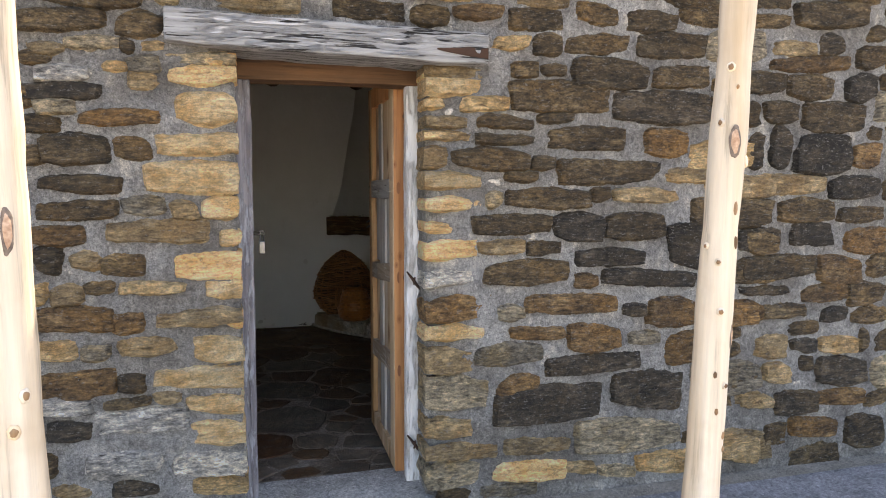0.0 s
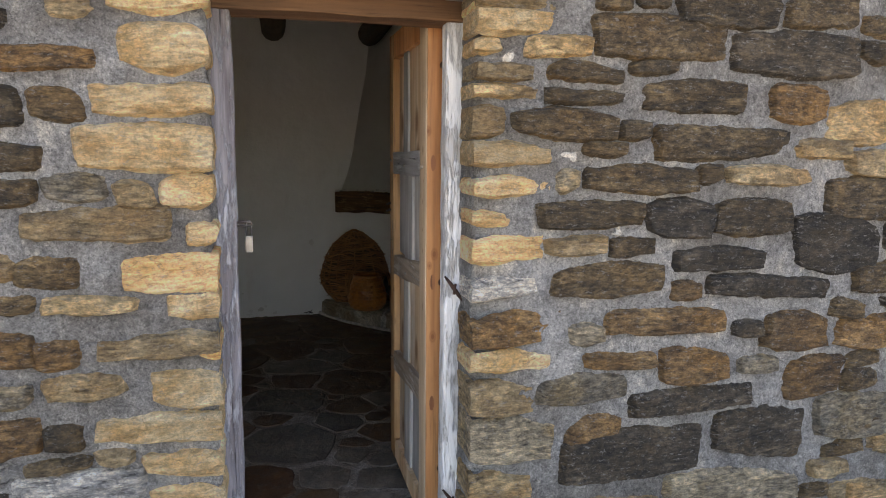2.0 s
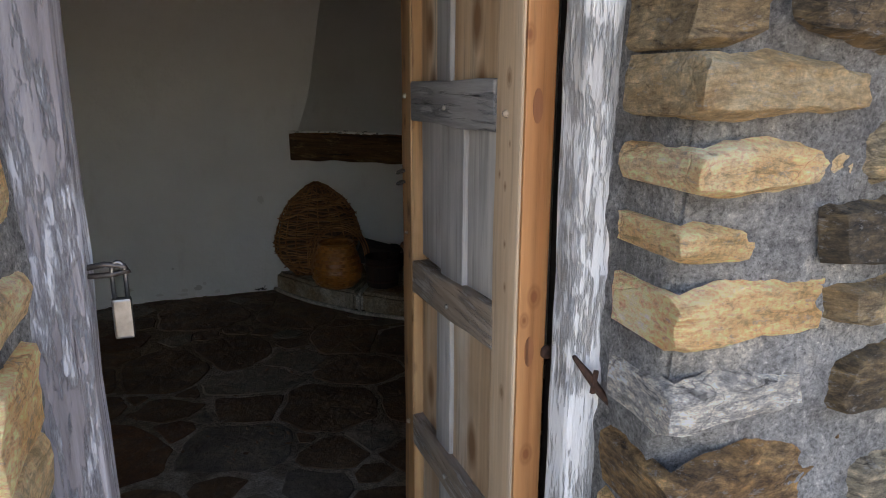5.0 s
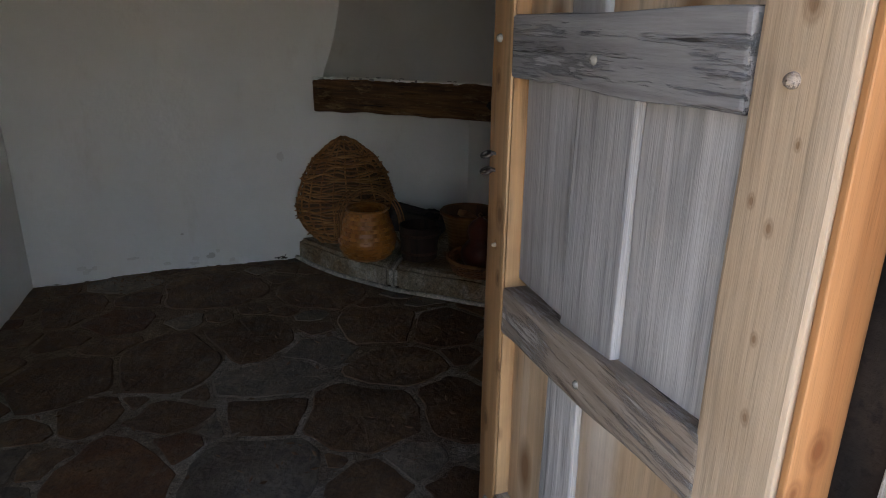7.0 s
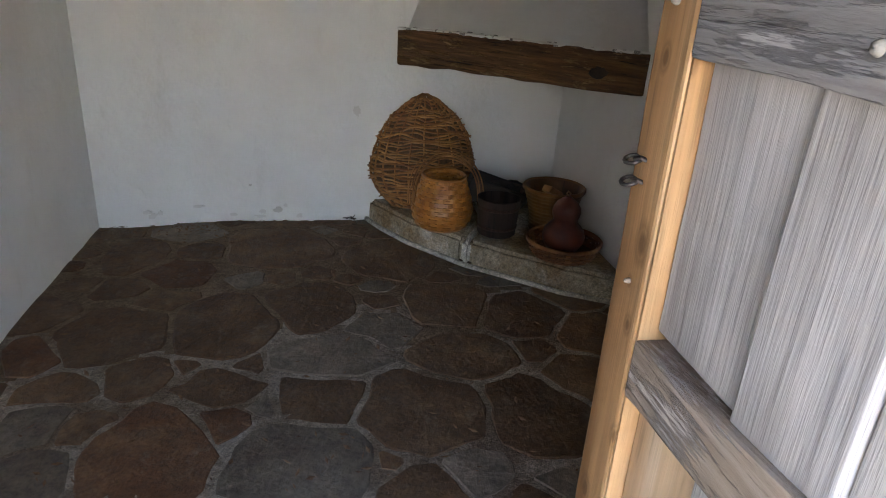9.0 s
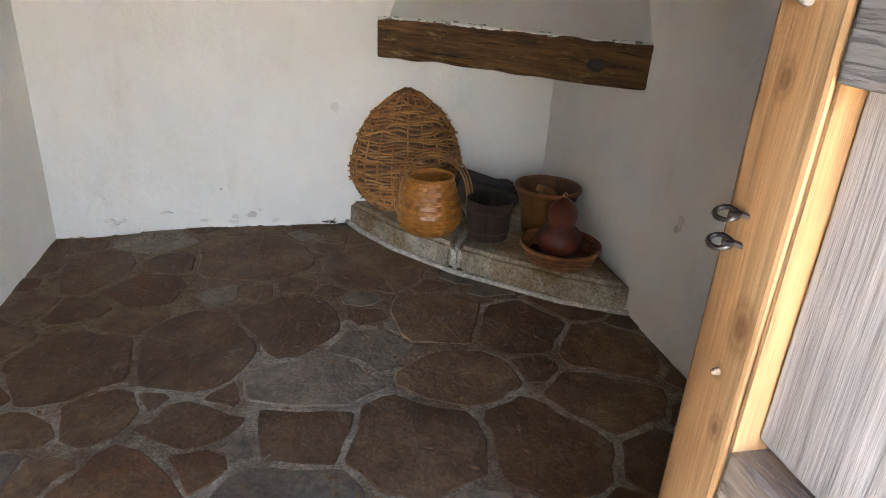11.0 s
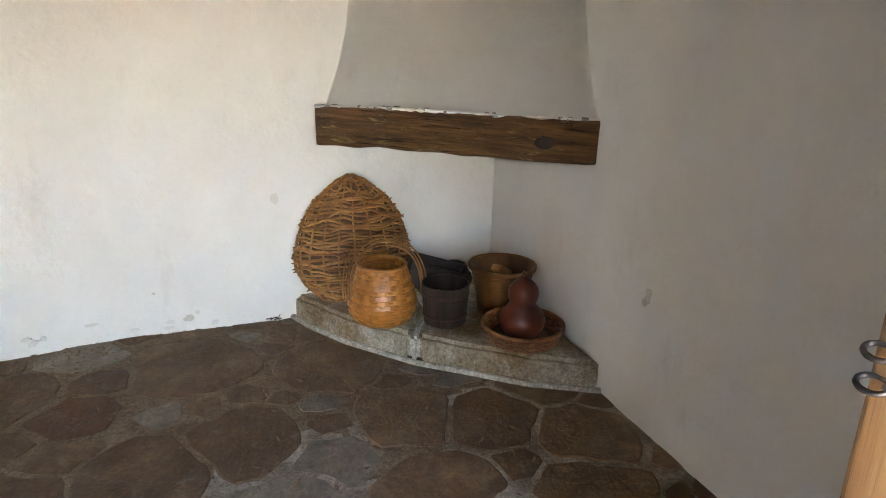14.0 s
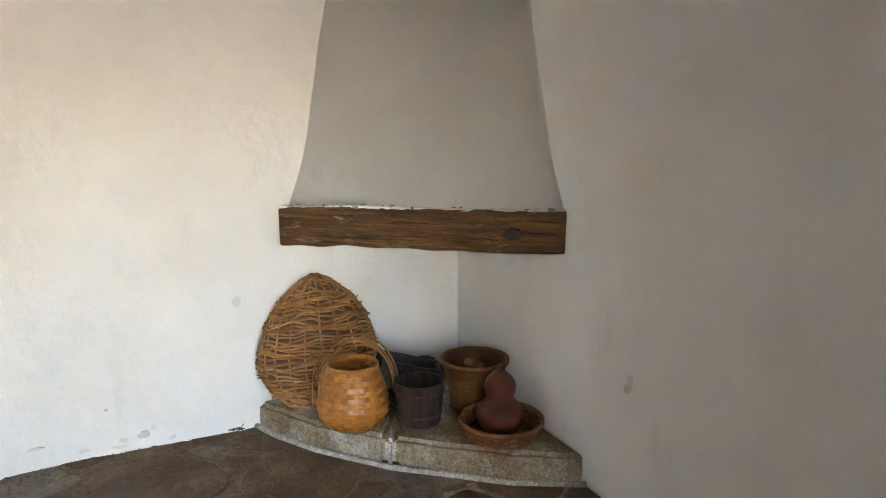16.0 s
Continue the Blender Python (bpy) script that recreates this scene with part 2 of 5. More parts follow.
def wood_material(name, shades, axis, fine=60, rough=0.75, bump=0.003, knots=0.0, knot=(0.1, 0.05, 0.02), crack=0.35, cut=0.36, spots=()):
    """spots: centre and size of single knots, in the part's own metres."""
    m, t, b = material(name, rough)
    own = chance(t)
    w = maths(t, "MULTIPLY", own, 50.0)
    scale = [1.0, 1.0, 1.0]
    scale[axis] = 0.045
    v = coords(t, scale)
    lines = grain(t, v, fine, 5, 0.65, w)
    broad = grain(t, v, fine / 6, 4, 0.6, w)
    c = ramp(t, broad, [(0.32, shades[0]), (0.5, shades[1]), (0.68, shades[2])])
    c = mixed(t, 0.85, c, ramp(t, lines, [(cut, (crack, crack, crack)), (cut + 0.07, (0.95, 0.95, 0.95)), (0.7, (1.25, 1.25, 1.25))]), "MULTIPLY")
    blot = grain(t, coords(t), 4, 4, 0.6, w)
    c = mixed(t, ramp(t, blot, [(0.5, (0, 0, 0)), (0.75, (0.6, 0.6, 0.6))]), c, shades[0])
    if knots:
        ks = [2.2, 2.2, 2.2]
        ks[axis] = 1.1
        vo = t.nodes.new("ShaderNodeTexVoronoi")
        vo.inputs["Scale"].default_value = knots
        t.links.new(coords(t, ks), vo.inputs["Vector"])
        c = mixed(t, ramp(t, maths(t, "ADD", vo.outputs["Distance"], maths(t, "MULTIPLY", broad, 0.12)), [(0.24, (0.9, 0.9, 0.9)), (0.4, (0, 0, 0))]), c, knot)
    for x, y, z, r in spots:
        squash = [1 / r, 1 / r, 1 / r]
        squash[axis] = 0.6 / r
        shift = t.nodes.new("ShaderNodeVectorMath")
        shift.operation = "MULTIPLY_ADD"
        shift.inputs[1].default_value = squash
        shift.inputs[2].default_value = [-x * squash[0], -y * squash[1], -z * squash[2]]
        t.links.new(coords(t), shift.inputs[0])
        size = t.nodes.new("ShaderNodeVectorMath")
        size.operation = "LENGTH"
        t.links.new(shift.outputs[0], size.inputs[0])
        ring = maths(t, "ADD", maths(t, "MULTIPLY", size.outputs["Value"], 0.4), maths(t, "MULTIPLY", broad, 0.35))
        c = mixed(t, ramp(t, ring, [(0.3, (0.92, 0.92, 0.92)), (0.4, (0.35, 0.35, 0.35)), (0.46, (0.5, 0.5, 0.5)), (0.6, (0, 0, 0))]), c, knot)
    tone = ramp(t, own, [(0.0, (0.8, 0.8, 0.82)), (1.0, (1.15, 1.13, 1.1))])
    c = mixed(t, 1.0, c, tone, "MULTIPLY")
    t.links.new(c, b.inputs["Base Color"])
    relief(t, b, maths(t, "ADD", lines, broad), bump)
    return m


def worn_material(name, bare, paint, axis, share=0.5, bump=0.006, bare_dark=(0.05, 0.045, 0.045), stretch=0.13, size=60, slits=0.34):
    """Old paint or bleached grain flaking off bare wood, with open cracks along the grain."""
    m, t, b = material(name, 0.85)
    own = maths(t, "MULTIPLY", chance(t), 50.0)
    scale = [1.0, 1.0, 1.0]
    scale[axis] = stretch
    v = coords(t, scale)
    long = [1.0, 1.0, 1.0]
    long[axis] = 0.05
    base = ramp(t, grain(t, coords(t, long), 40, 6, 0.7, own), [(0.32, bare[0]), (0.52, bare[1]), (0.68, bare[2])])
    wide = grain(t, coords(t), 5, 5, 0.6, own)
    flake = maths(t, "ADD", maths(t, "MULTIPLY", grain(t, v, size, 10, 0.78, own), 0.65), maths(t, "MULTIPLY", wide, 0.35))
    cover = ramp(t, flake, [(share - 0.02, (0, 0, 0)), (share + 0.03, (1, 1, 1))])
    c = mixed(t, cover, base, ramp(t, grain(t, v, 90, 6, 0.7, own), [(0.35, paint[0]), (0.6, paint[1])]))
    lines = grain(t, coords(t, long), 75, 4, 0.6, own)
    slit = ramp(t, lines, [(slits - 0.015, (1, 1, 1)), (slits + 0.025, (0, 0, 0))])
    c = mixed(t, slit, c, bare_dark)
    t.links.new(c, b.inputs["Base Color"])
    relief(t, b, maths(t, "ADD", maths(t, "MULTIPLY", cover, 0.6), maths(t, "ADD", ramp(t, lines, [(0.32, (0, 0, 0)), (0.42, (1, 1, 1))]), flake)), bump)
    return m


TAN = [(0.42, 0.25, 0.13), (0.66, 0.47, 0.29), (0.8, 0.68, 0.54)]
WOOD_GREY_Z = wood_material("weathered_grey_board", [(0.28, 0.265, 0.245), (0.46, 0.445, 0.425), (0.66, 0.645, 0.62)], 2, 40, 0.85, 0.005, 1.3, (0.24, 0.22, 0.2), 0.66, 0.38)
WOOD_GREY_X = worn_material("weathered_lintel_wood", [(0.17, 0.165, 0.16), (0.34, 0.34, 0.34), (0.5, 0.5, 0.5)], [(0.5, 0.5, 0.51), (0.66, 0.66, 0.67)], 0, 0.52, 0.014, (0.03, 0.028, 0.026), 0.025, 70, 0.42)
WOOD_GREY_Y = worn_material("weathered_grey_rail_wood", [(0.2, 0.19, 0.18), (0.32, 0.31, 0.3), (0.42, 0.41, 0.395)], [(0.38, 0.375, 0.365), (0.48, 0.47, 0.46)], 1, 0.55, 0.005, (0.05, 0.045, 0.04), 0.05, 60, 0.35)
WOOD_WHITED = worn_material("flaking_white_paint", [(0.42, 0.37, 0.32), (0.6, 0.58, 0.56), (0.72, 0.71, 0.7)], [(0.77, 0.765, 0.755), (0.89, 0.885, 0.87)], 2, 0.47, 0.006, (0.12, 0.105, 0.095), 0.12, 75, 0.32)
WOOD_BLUED = worn_material("weathered_bluish_wood", [(0.15, 0.13, 0.14), (0.3, 0.28, 0.3), (0.42, 0.4, 0.42)], [(0.44, 0.45, 0.5), (0.62, 0.62, 0.66)], 2, 0.53, 0.006)
WOOD_RAIL = worn_material("brown_grey_rail_wood", [(0.2, 0.15, 0.11), (0.36, 0.28, 0.21), (0.48, 0.39, 0.31)], [(0.46, 0.4, 0.34), (0.6, 0.54, 0.47)], 1, 0.53, 0.004, (0.06, 0.045, 0.035), 0.06, 50, 0.33)
WOOD_CREAM = wood_material("bleached_pine", [(0.5, 0.34, 0.2), (0.7, 0.53, 0.36), (0.8, 0.67, 0.51)], 2, 60, 0.65, 0.002, 0.0, (0.3, 0.17, 0.085), 0.7, spots=[(-0.025, 0.004, 0.464, 0.011), (-0.025, -0.005, 0.356, 0.004), (-0.025, 0.01, 0.282, 0.006), (-0.025, 0.003, 0.181, 0.005), (-0.025, -0.003, 0.104, 0.006), (-0.025, 0.035, 0.3, 0.005), (-0.025, 0.0, -0.1, 0.01)])
WOOD_HONEY = wood_material("honey_pine", [(0.22, 0.1, 0.036), (0.4, 0.22, 0.095), (0.54, 0.34, 0.17)], 2, 60, 0.6, 0.002, 0.0, (0.15, 0.07, 0.024), 0.6, spots=[(-0.025, 0.045, 0.343, 0.02), (-0.025, 0.008, 0.355, 0.013), (-0.025, -0.02, 0.127, 0.022), (-0.025, -0.004, 0.068, 0.007), (-0.025, -0.021, 0.01, 0.012), (-0.025, -0.042, -0.16, 0.016), (-0.025, 0.012, 0.5, 0.014), (-0.025, 0.01, -0.3, 0.018)])
WOOD_TAN = wood_material("tan_pine", TAN, 2, 50, 0.6, 0.002, 4, (0.24, 0.11, 0.04), 0.6)
WOOD_ORANGE = wood_material("orange_oiled_pine", [(0.42, 0.15, 0.045), (0.62, 0.29, 0.11), (0.74, 0.44, 0.22)], 2, 60, 0.55, 0.0015, 0.0, (0.3, 0.1, 0.032), 0.65, spots=[(0.004, 0.005, 0.1, 0.014), (-0.013, 0.005, 0.059, 0.01), (-0.02, 0.005, 0.529, 0.012), (0.0, 0.005, -0.2, 0.014)])
WOOD_BROWN_X = wood_material("brown_header_wood", [(0.06, 0.03, 0.014), (0.14, 0.07, 0.032), (0.26, 0.14, 0.07)], 0, 50, 0.8, 0.006, crack=0.3)
WOOD_ROT = wood_material("rotten_brown_wood", [(0.02, 0.009, 0.005), (0.055, 0.024, 0.012), (0.11, 0.05, 0.025)], 0, 60, 0.85, 0.006)
WOOD_POLE = wood_material("peeled_pale_pole", [(0.54, 0.38, 0.22), (0.76, 0.64, 0.48), (0.84, 0.77, 0.66)], 2, 40, 0.65, 0.004, crack=0.6)
WOOD_KNOT = wood_material("dark_knot", [(0.12, 0.06, 0.03), (0.3, 0.17, 0.08), (0.42, 0.26, 0.14)], 2, 60, 0.7, 0.002)
WOOD_BEAM = worn_material("dark_mantel_beam", [(0.028, 0.013, 0.005), (0.125, 0.057, 0.018), (0.23, 0.115, 0.04)], [(0.17, 0.09, 0.032), (0.3, 0.19, 0.085)], 0, 0.54, 0.012, (0.02, 0.012, 0.008), 0.2, 40, 0.36)
# black wood; also colours the strip that paints the door gap's shade
WOOD_CHAR_AND_GAP = wood_material("blackened_wood_and_gap_shade", [(0.012, 0.009, 0.008), (0.035, 0.024, 0.018), (0.07, 0.045, 0.03)], 0, 60, 0.8, 0.003)
WOOD_LOG = wood_material("dark_log", [(0.04, 0.025, 0.015), (0.09, 0.055, 0.03), (0.14, 0.09, 0.05)], 1, 30, 0.85, 0.01)
WICKER = wood_material("brown_wicker", [(0.12, 0.042, 0.012), (0.32, 0.135, 0.04), (0.52, 0.26, 0.09)], 2, 40, 0.6, 0.001, crack=0.5)
WICKER_RED = wood_material("reddish_wicker", [(0.08, 0.026, 0.009), (0.22, 0.082, 0.028), (0.36, 0.165, 0.065)], 2, 40, 0.6, 0.001, crack=0.6)
# tray floor, and the painted shade behind the cover's twigs
WICKER_DARK_AND_SHADE = wood_material("dark_wicker_and_gap_shade", [(0.05, 0.025, 0.01), (0.1, 0.05, 0.02), (0.14, 0.075, 0.03)], 2, 40, 0.8, 0.001)
SPLINT = wood_material("honey_splint", [(0.26, 0.08, 0.012), (0.41, 0.15, 0.026), (0.52, 0.22, 0.048)], 2, 30, 0.4, 0.001, crack=0.65)
COIL = wood_material("amber_coil", [(0.06, 0.02, 0.004), (0.145, 0.057, 0.01), (0.23, 0.1, 0.022)], 2, 30, 0.5, 0.001, crack=0.5)
BUCKET = wood_material("dark_bucket_wood", [(0.015, 0.007, 0.004), (0.033, 0.016, 0.009), (0.055, 0.029, 0.017)], 2, 40, 0.8, 0.002)


def plain_material(name, shades, rough, metal=0.0, scale=30, bump=0.001):
    m, t, b = material(name, rough, metal)
    f = grain(t, coords(t), scale, 6, 0.6)
    t.links.new(ramp(t, f, [(0.3, shades[0]), (0.7, shades[1])]), b.inputs["Base Color"])
    relief(t, b, f, bump)
    return m


RUST = plain_material("rusted_iron", [(0.03, 0.015, 0.01), (0.09, 0.045, 0.03)], 0.75, 0.3, 120)
IRON = plain_material("dark_iron", [(0.05, 0.045, 0.042), (0.14, 0.12, 0.11)], 0.45, 0.8, 80)
STEEL = plain_material("padlock_steel", [(0.16, 0.16, 0.16), (0.28, 0.28, 0.28)], 0.35, 1.0, 60, 0.0003)
GOURD = plain_material("red_brown_gourd", [(0.045, 0.007, 0.003), (0.13, 0.025, 0.008)], 0.45, 0.0, 9, 0.002)
CLOTH = plain_material("charred_lump", [(0.008, 0.008, 0.01), (0.03, 0.028, 0.028)], 0.9, 0.0, 40, 0.01)
PLUG = wood_material("reddish_plug", [(0.2, 0.07, 0.03), (0.36, 0.14, 0.055), (0.46, 0.2, 0.08)], 2, 60, 0.6, 0.002)
SCAR = plain_material("orange_branch_scar", [(0.36, 0.2, 0.12), (0.66, 0.46, 0.32)], 0.7, 0.0, 90, 0.001)
SCAR_RIM = plain_material("grey_branch_rim", [(0.1, 0.075, 0.06), (0.26, 0.2, 0.16)], 0.8, 0.0, 90, 0.001)
LEAF = plain_material("dry_leaf", [(0.08, 0.04, 0.02), (0.24, 0.14, 0.07)], 0.8, 0.0, 60, 0.001)
PEG = plain_material("pale_peg", [(0.22, 0.2, 0.165), (0.42, 0.39, 0.34)], 0.75, 0.0, 90, 0.002)


# ---- builders ----
def thing(name, place, label, category, kind="", group=""):
    ob = new(name)
    ob.location = place
    ob.empty_display_size = 0.1
    return tagged(ob, label, category, group, kind)


def origin(ob):
    p = Vector((0, 0, 0))
    while ob:
        p += ob.location
        ob = ob.parent
    return p


def part(name, bm, mat, parent=None, label="", smooth=False, kind="", at=None):
    """Links a bmesh in world metres as one mesh object under its thing."""
    base = origin(parent)
    home = Vector(at) if at is not None else base
    bmesh.ops.recalc_face_normals(bm, faces=bm.faces)
    bmesh.ops.translate(bm, verts=bm.verts, vec=-home)
    data = bpy.data.meshes.new(name)
    bm.to_mesh(data)
    bm.free()
    data.materials.append(mat)
    if smooth:
        data.polygons.foreach_set("use_smooth", [True] * len(data.polygons))
    ob = new(name, data)
    ob.parent = parent
    ob.location = home - base
    if label:
        ob["label"] = label
    if kind:
        ob["kind"] = kind
    return ob


def box(lo, hi, bm=None, bevel=0.0, cuts=0, rough=0.0, seed=0.0):
    """A box between two corners; bevelled, cut up and roughened on demand."""
    own = bmesh.new()
    r = bmesh.ops.create_cube(own, size=1.0)
    lo, hi = Vector(lo), Vector(hi)
    for v in own.verts:
        v.co = Vector([lo[i] + (v.co[i] + 0.5) * (hi[i] - lo[i]) for i in range(3)])
    if cuts:
        size = hi - lo
        longest = max(range(3), key=lambda i: size[i])
        edges = [e for e in own.edges if abs((e.verts[0].co - e.verts[1].co)[longest]) > 1e-5]
        bmesh.ops.subdivide_edges(own, edges=edges, cuts=cuts, use_grid_fill=True)
    if bevel:
        sharp = [e for e in own.edges if len(e.link_faces) == 2 and e.calc_face_angle(0) > 0.8]
        bmesh.ops.bevel(own, geom=sharp, offset=bevel, segments=2, affect="EDGES", profile=0.6)
    if rough:
        for v in own.verts:
            q = v.co * 7.0 + Vector((seed, seed * 1.7, seed * 0.3))
            v.co += Vector((noise.noise(q), noise.noise(q + Vector((9, 2, 5))), noise.noise(q + Vector((3, 8, 1))))) * rough
    if bm is None:
        return own
    merge(bm, own)
    return bm


def merge(bm, other):
    data = bpy.data.meshes.new("joined")
    other.to_mesh(data)
    other.free()
    bm.from_mesh(data)
    bpy.data.meshes.remove(data)


def tube(bm, points, r, sides=5, closed=False, caps=True):
    """A round bar along points; r is a number or a function of the share of its length."""
    pts = [Vector(p) for p in points]
    n = len(pts)
    rings = []
    for i, p in enumerate(pts):
        a = pts[(i - 1) % n] if closed or i else p
        b = pts[(i + 1) % n] if closed or i < n - 1 else p
        way = (b - a).normalized()
        side = way.cross(Vector((0.123, 0.31, 0.94)))
        if side.length < 0.05:
            side = way.cross(Vector((1, 0, 0)))
        side.normalize()
        up = side.cross(way)
        rr = r(i / max(1, n - 1)) if callable(r) else r
        rings.append([bm.verts.new(p + (side * math.cos(k * math.tau / sides) + up * math.sin(k * math.tau / sides)) * rr) for k in range(sides)])
    for i in range(n if closed else n - 1):
        a, b = rings[i], rings[(i + 1) % n]
        for k in range(sides):
            bm.faces.new((a[k], a[(k + 1) % sides], b[(k + 1) % sides], b[k]))
    if caps and not closed:
        bm.faces.new(rings[0][::-1])
        bm.faces.new(rings[-1])
    return bm


def lathe(profile, centre, steps=40, bm=None, squash=1.0, wobble=None):
    """A turned shape about the upright through centre, from (radius, height) pairs."""
    bm = bm or bmesh.new()
    rings = []
    for r, z in profile:
        ring = []
        for k in range(steps):
            a = k * math.tau / steps
            rr = r + (wobble(a, z) if wobble else 0.0)
            ring.append(bm.verts.new((centre[0] + rr * math.cos(a), centre[1] + rr * math.sin(a) * squash, centre[2] + z)))
        rings.append(ring)
    for a, b in zip(rings, rings[1:]):
        for k in range(steps):
            bm.faces.new((a[k], a[(k + 1) % steps], b[(k + 1) % steps], b[k]))
    return bm, rings


def rock(bm, x, z, w, h, front, back, dice, cell=0.026, proud=0.02, deep=0, slant=None):
    """A rubble stone set in a wall that faces -y: a split block with ledges, its rim sunk in the mortar.
    deep: -1 or 1 when its low or high x end is squared off and goes back along a reveal; slant: its rise along x."""
    w, h = w + 0.03, h + 0.026
    nu, nv = max(4, int(w / cell)), max(4, int(h / cell * 1.25))
    skew = dice.uniform(-0.12, 0.12) * min(1.0, h / w * 2.5)
    if slant is not None:
        skew = slant
    off = {(a, b): (0.0 if a * deep > 0 else dice.uniform(-0.16, 0.1) * h, dice.uniform(-0.17, 0.08) * h) for a in (-1, 1) for b in (-1, 1)}
    crown = (dice.uniform(-0.02, 0.12) * h, dice.uniform(-0.02, 0.12) * h)
    seed = Vector((dice.uniform(0, 90), dice.uniform(0, 90), dice.uniform(0, 90)))
    tilt = dice.uniform(-0.25, 0.25) * h
    yaw = dice.uniform(-0.009, 0.009)
    round_off = dice.uniform(0.25, 0.8)
    rows = []
    for j in range(nv + 1):
        row = []
        for i in range(nu + 1):
            u, v = 2 * i / nu - 1, 2 * j / nv - 1
            c = abs(u * v) ** 1.5
            px = u * w / 2 * (1 - 0.16 * round_off * c * h / w)
            pz = v * h / 2 * (1 - 0.42 * round_off * c) + v * crown[v > 0] * (1 - u * u)
            for (a, b), (da, db) in off.items():
                share = (1 + a * u) * (1 + b * v) / 4
                px, pz = px + a * da * share, pz + b * db * share
            pz += skew * px
            q = Vector((px, 0, pz)) * 16 + seed
            px += 0.009 * noise.noise(q) + 0.006 * noise.noise(q * 3.1)
            pz += 0.008 * noise.noise(q + Vector((7, 3, 1))) + 0.005 * noise.noise(q * 3.1 + Vector((7, 3, 1)))
            eu, ev = (1 - abs(u)) * w / 2, (1 - abs(v)) * h / 2
            if deep and u * deep > 0:
                eu = max(eu, 0.03)
            edge = min(1.0, min(eu, ev) / 0.013)
            ledge = math.floor((pz + 0.35 * px * tilt / h + 0.012 * noise.noise(q * 0.6)) / 0.026)
            step = 0.010 * noise.noise(Vector((ledge * 3.7, px * 5, 2)) + seed)
            y = front + 0.013 - (0.013 + proud + step + 0.006 * noise.noise(q * 1.4) - tilt * v * 0.08 + yaw * u) * edge ** 0.7
            row.append(bm.verts.new((x + px, y, z + pz)))
        rows.append(row)
    for a, b in zip(rows, rows[1:]):
        for i in range(nu):
            bm.faces.new((a[i], a[i + 1], b[i + 1], b[i]))
    if deep:
        side = [r[0 if deep < 0 else -1] for r in rows]
        mid = [bm.verts.new((v.co.x + deep * (-0.004 + 0.006 * noise.noise(v.co * 20)), (front * 0.45 + back * 0.55), v.co.z)) for v in side]
        far = [bm.verts.new((v.co.x + deep * -0.004, back + 0.01 * noise.noise(v.co * 15), v.co.z)) for v in side]
        for p, q in ((side, mid), (mid, far)):
            for k in range(nv):
                bm.faces.new((p[k], p[k + 1], q[k + 1], q[k]))
        for line in (rows[0], rows[-1]):
            pick = line[:2] if deep < 0 else line[-2:]
            end = far[0] if line is rows[0] else far[-1]
            middle = mid[0] if line is rows[0] else mid[-1]
            inner = pick[1] if deep < 0 else pick[0]
            back_in = bm.verts.new((inner.co.x, back, inner.co.z))
            outer = pick[0] if deep < 0 else pick[1]
            bm.faces.new((outer, middle, end, back_in, inner))
    return bm

# ---- front wall: core, reveals ----
FACE, INNER = 3.395, 3.78
LEFT, RIGHT, TOP = 0.066, 0.858, 1.96


def slope(y):
    """Height of the floor: it falls from the threshold into the room."""
    if y < 4.3:
        return 0.03 * (4.3 - y) / 0.6
    return 0.0


wall_front = thing("wall_front", (0.44, 3.6, 0.0), "rubble stone wall in grey mortar round a doorway", "wall", "structure")
core = bmesh.new()
for lo, hi in (((-3.0, 3.47, -0.2), (LEFT, INNER, 3.0)), ((RIGHT, 3.47, -0.2), (5.0, INNER, 3.0)), ((LEFT, 3.47, TOP), (RIGHT, INNER, 3.0))):
    box(lo, hi, core)
part("wall_core", core, MORTAR, wall_front)
face = bmesh.new()
STEP = 0.012
grid = {}


def recess(x):
    """Depth of the wall face: it turns in towards the doorway."""
    near = max(0.0, 1 - abs(x - 0.46) / 0.72)
    return FACE + 0.09 * min(1.0, near * 1.9) ** 2 * (1.0 if x > 0.46 else 0.5)


def face_vertex(i, j):
    if (i, j) not in grid:
        x, z = -1.5 + i * STEP, -0.02 + j * STEP
        p = Vector((x, 0, z))
        y = recess(x) + 0.003 + 0.007 * noise.noise(p * 7) + 0.006 * noise.noise(p * 23) + 0.005 * noise.noise(p * 61)
        grid[i, j] = face.verts.new((x, y, z))
    return grid[i, j]


for i in range(450):
    for j in range(234):
        x, z = -1.5 + (i + 0.5) * STEP, -0.02 + (j + 0.5) * STEP
        if LEFT - 0.02 < x < RIGHT + 0.01 and z < TOP + 0.02:
            continue
        face.faces.new((face_vertex(i, j), face_vertex(i + 1, j), face_vertex(i + 1, j + 1), face_vertex(i, j + 1)))
part("mortar_bed", face, WALL_MORTAR, wall_front, smooth=True)


def reveal(x, side, y0):
    """Mortared side of the doorway behind the quoins; side: the way it faces along x."""
    bm = bmesh.new()
    rows = []
    for j in range(131):
        row = []
        for i in range(17):
            z, y = TOP * 1.01 * j / 130, y0 + (3.64 - y0) * i / 16
            p = Vector((x * 7, y, z))
            lump = 0.009 * noise.noise(p * 9) + 0.008 * noise.noise(p * 24) + 0.004 * noise.noise(p * 60)
            row.append(bm.verts.new((x + side * lump, y, z)))
        edge = bm.verts.new((x - side * 0.055, recess(x - side * 0.055) + 0.012, row[0].co.z))
        rows.append([edge] + row)
    for a, b in zip(rows, rows[1:]):
        for i in range(17):
            bm.faces.new((a[i], a[i + 1], b[i + 1], b[i]))
    part("reveal", bm, WALL_MORTAR, wall_front, smooth=True)


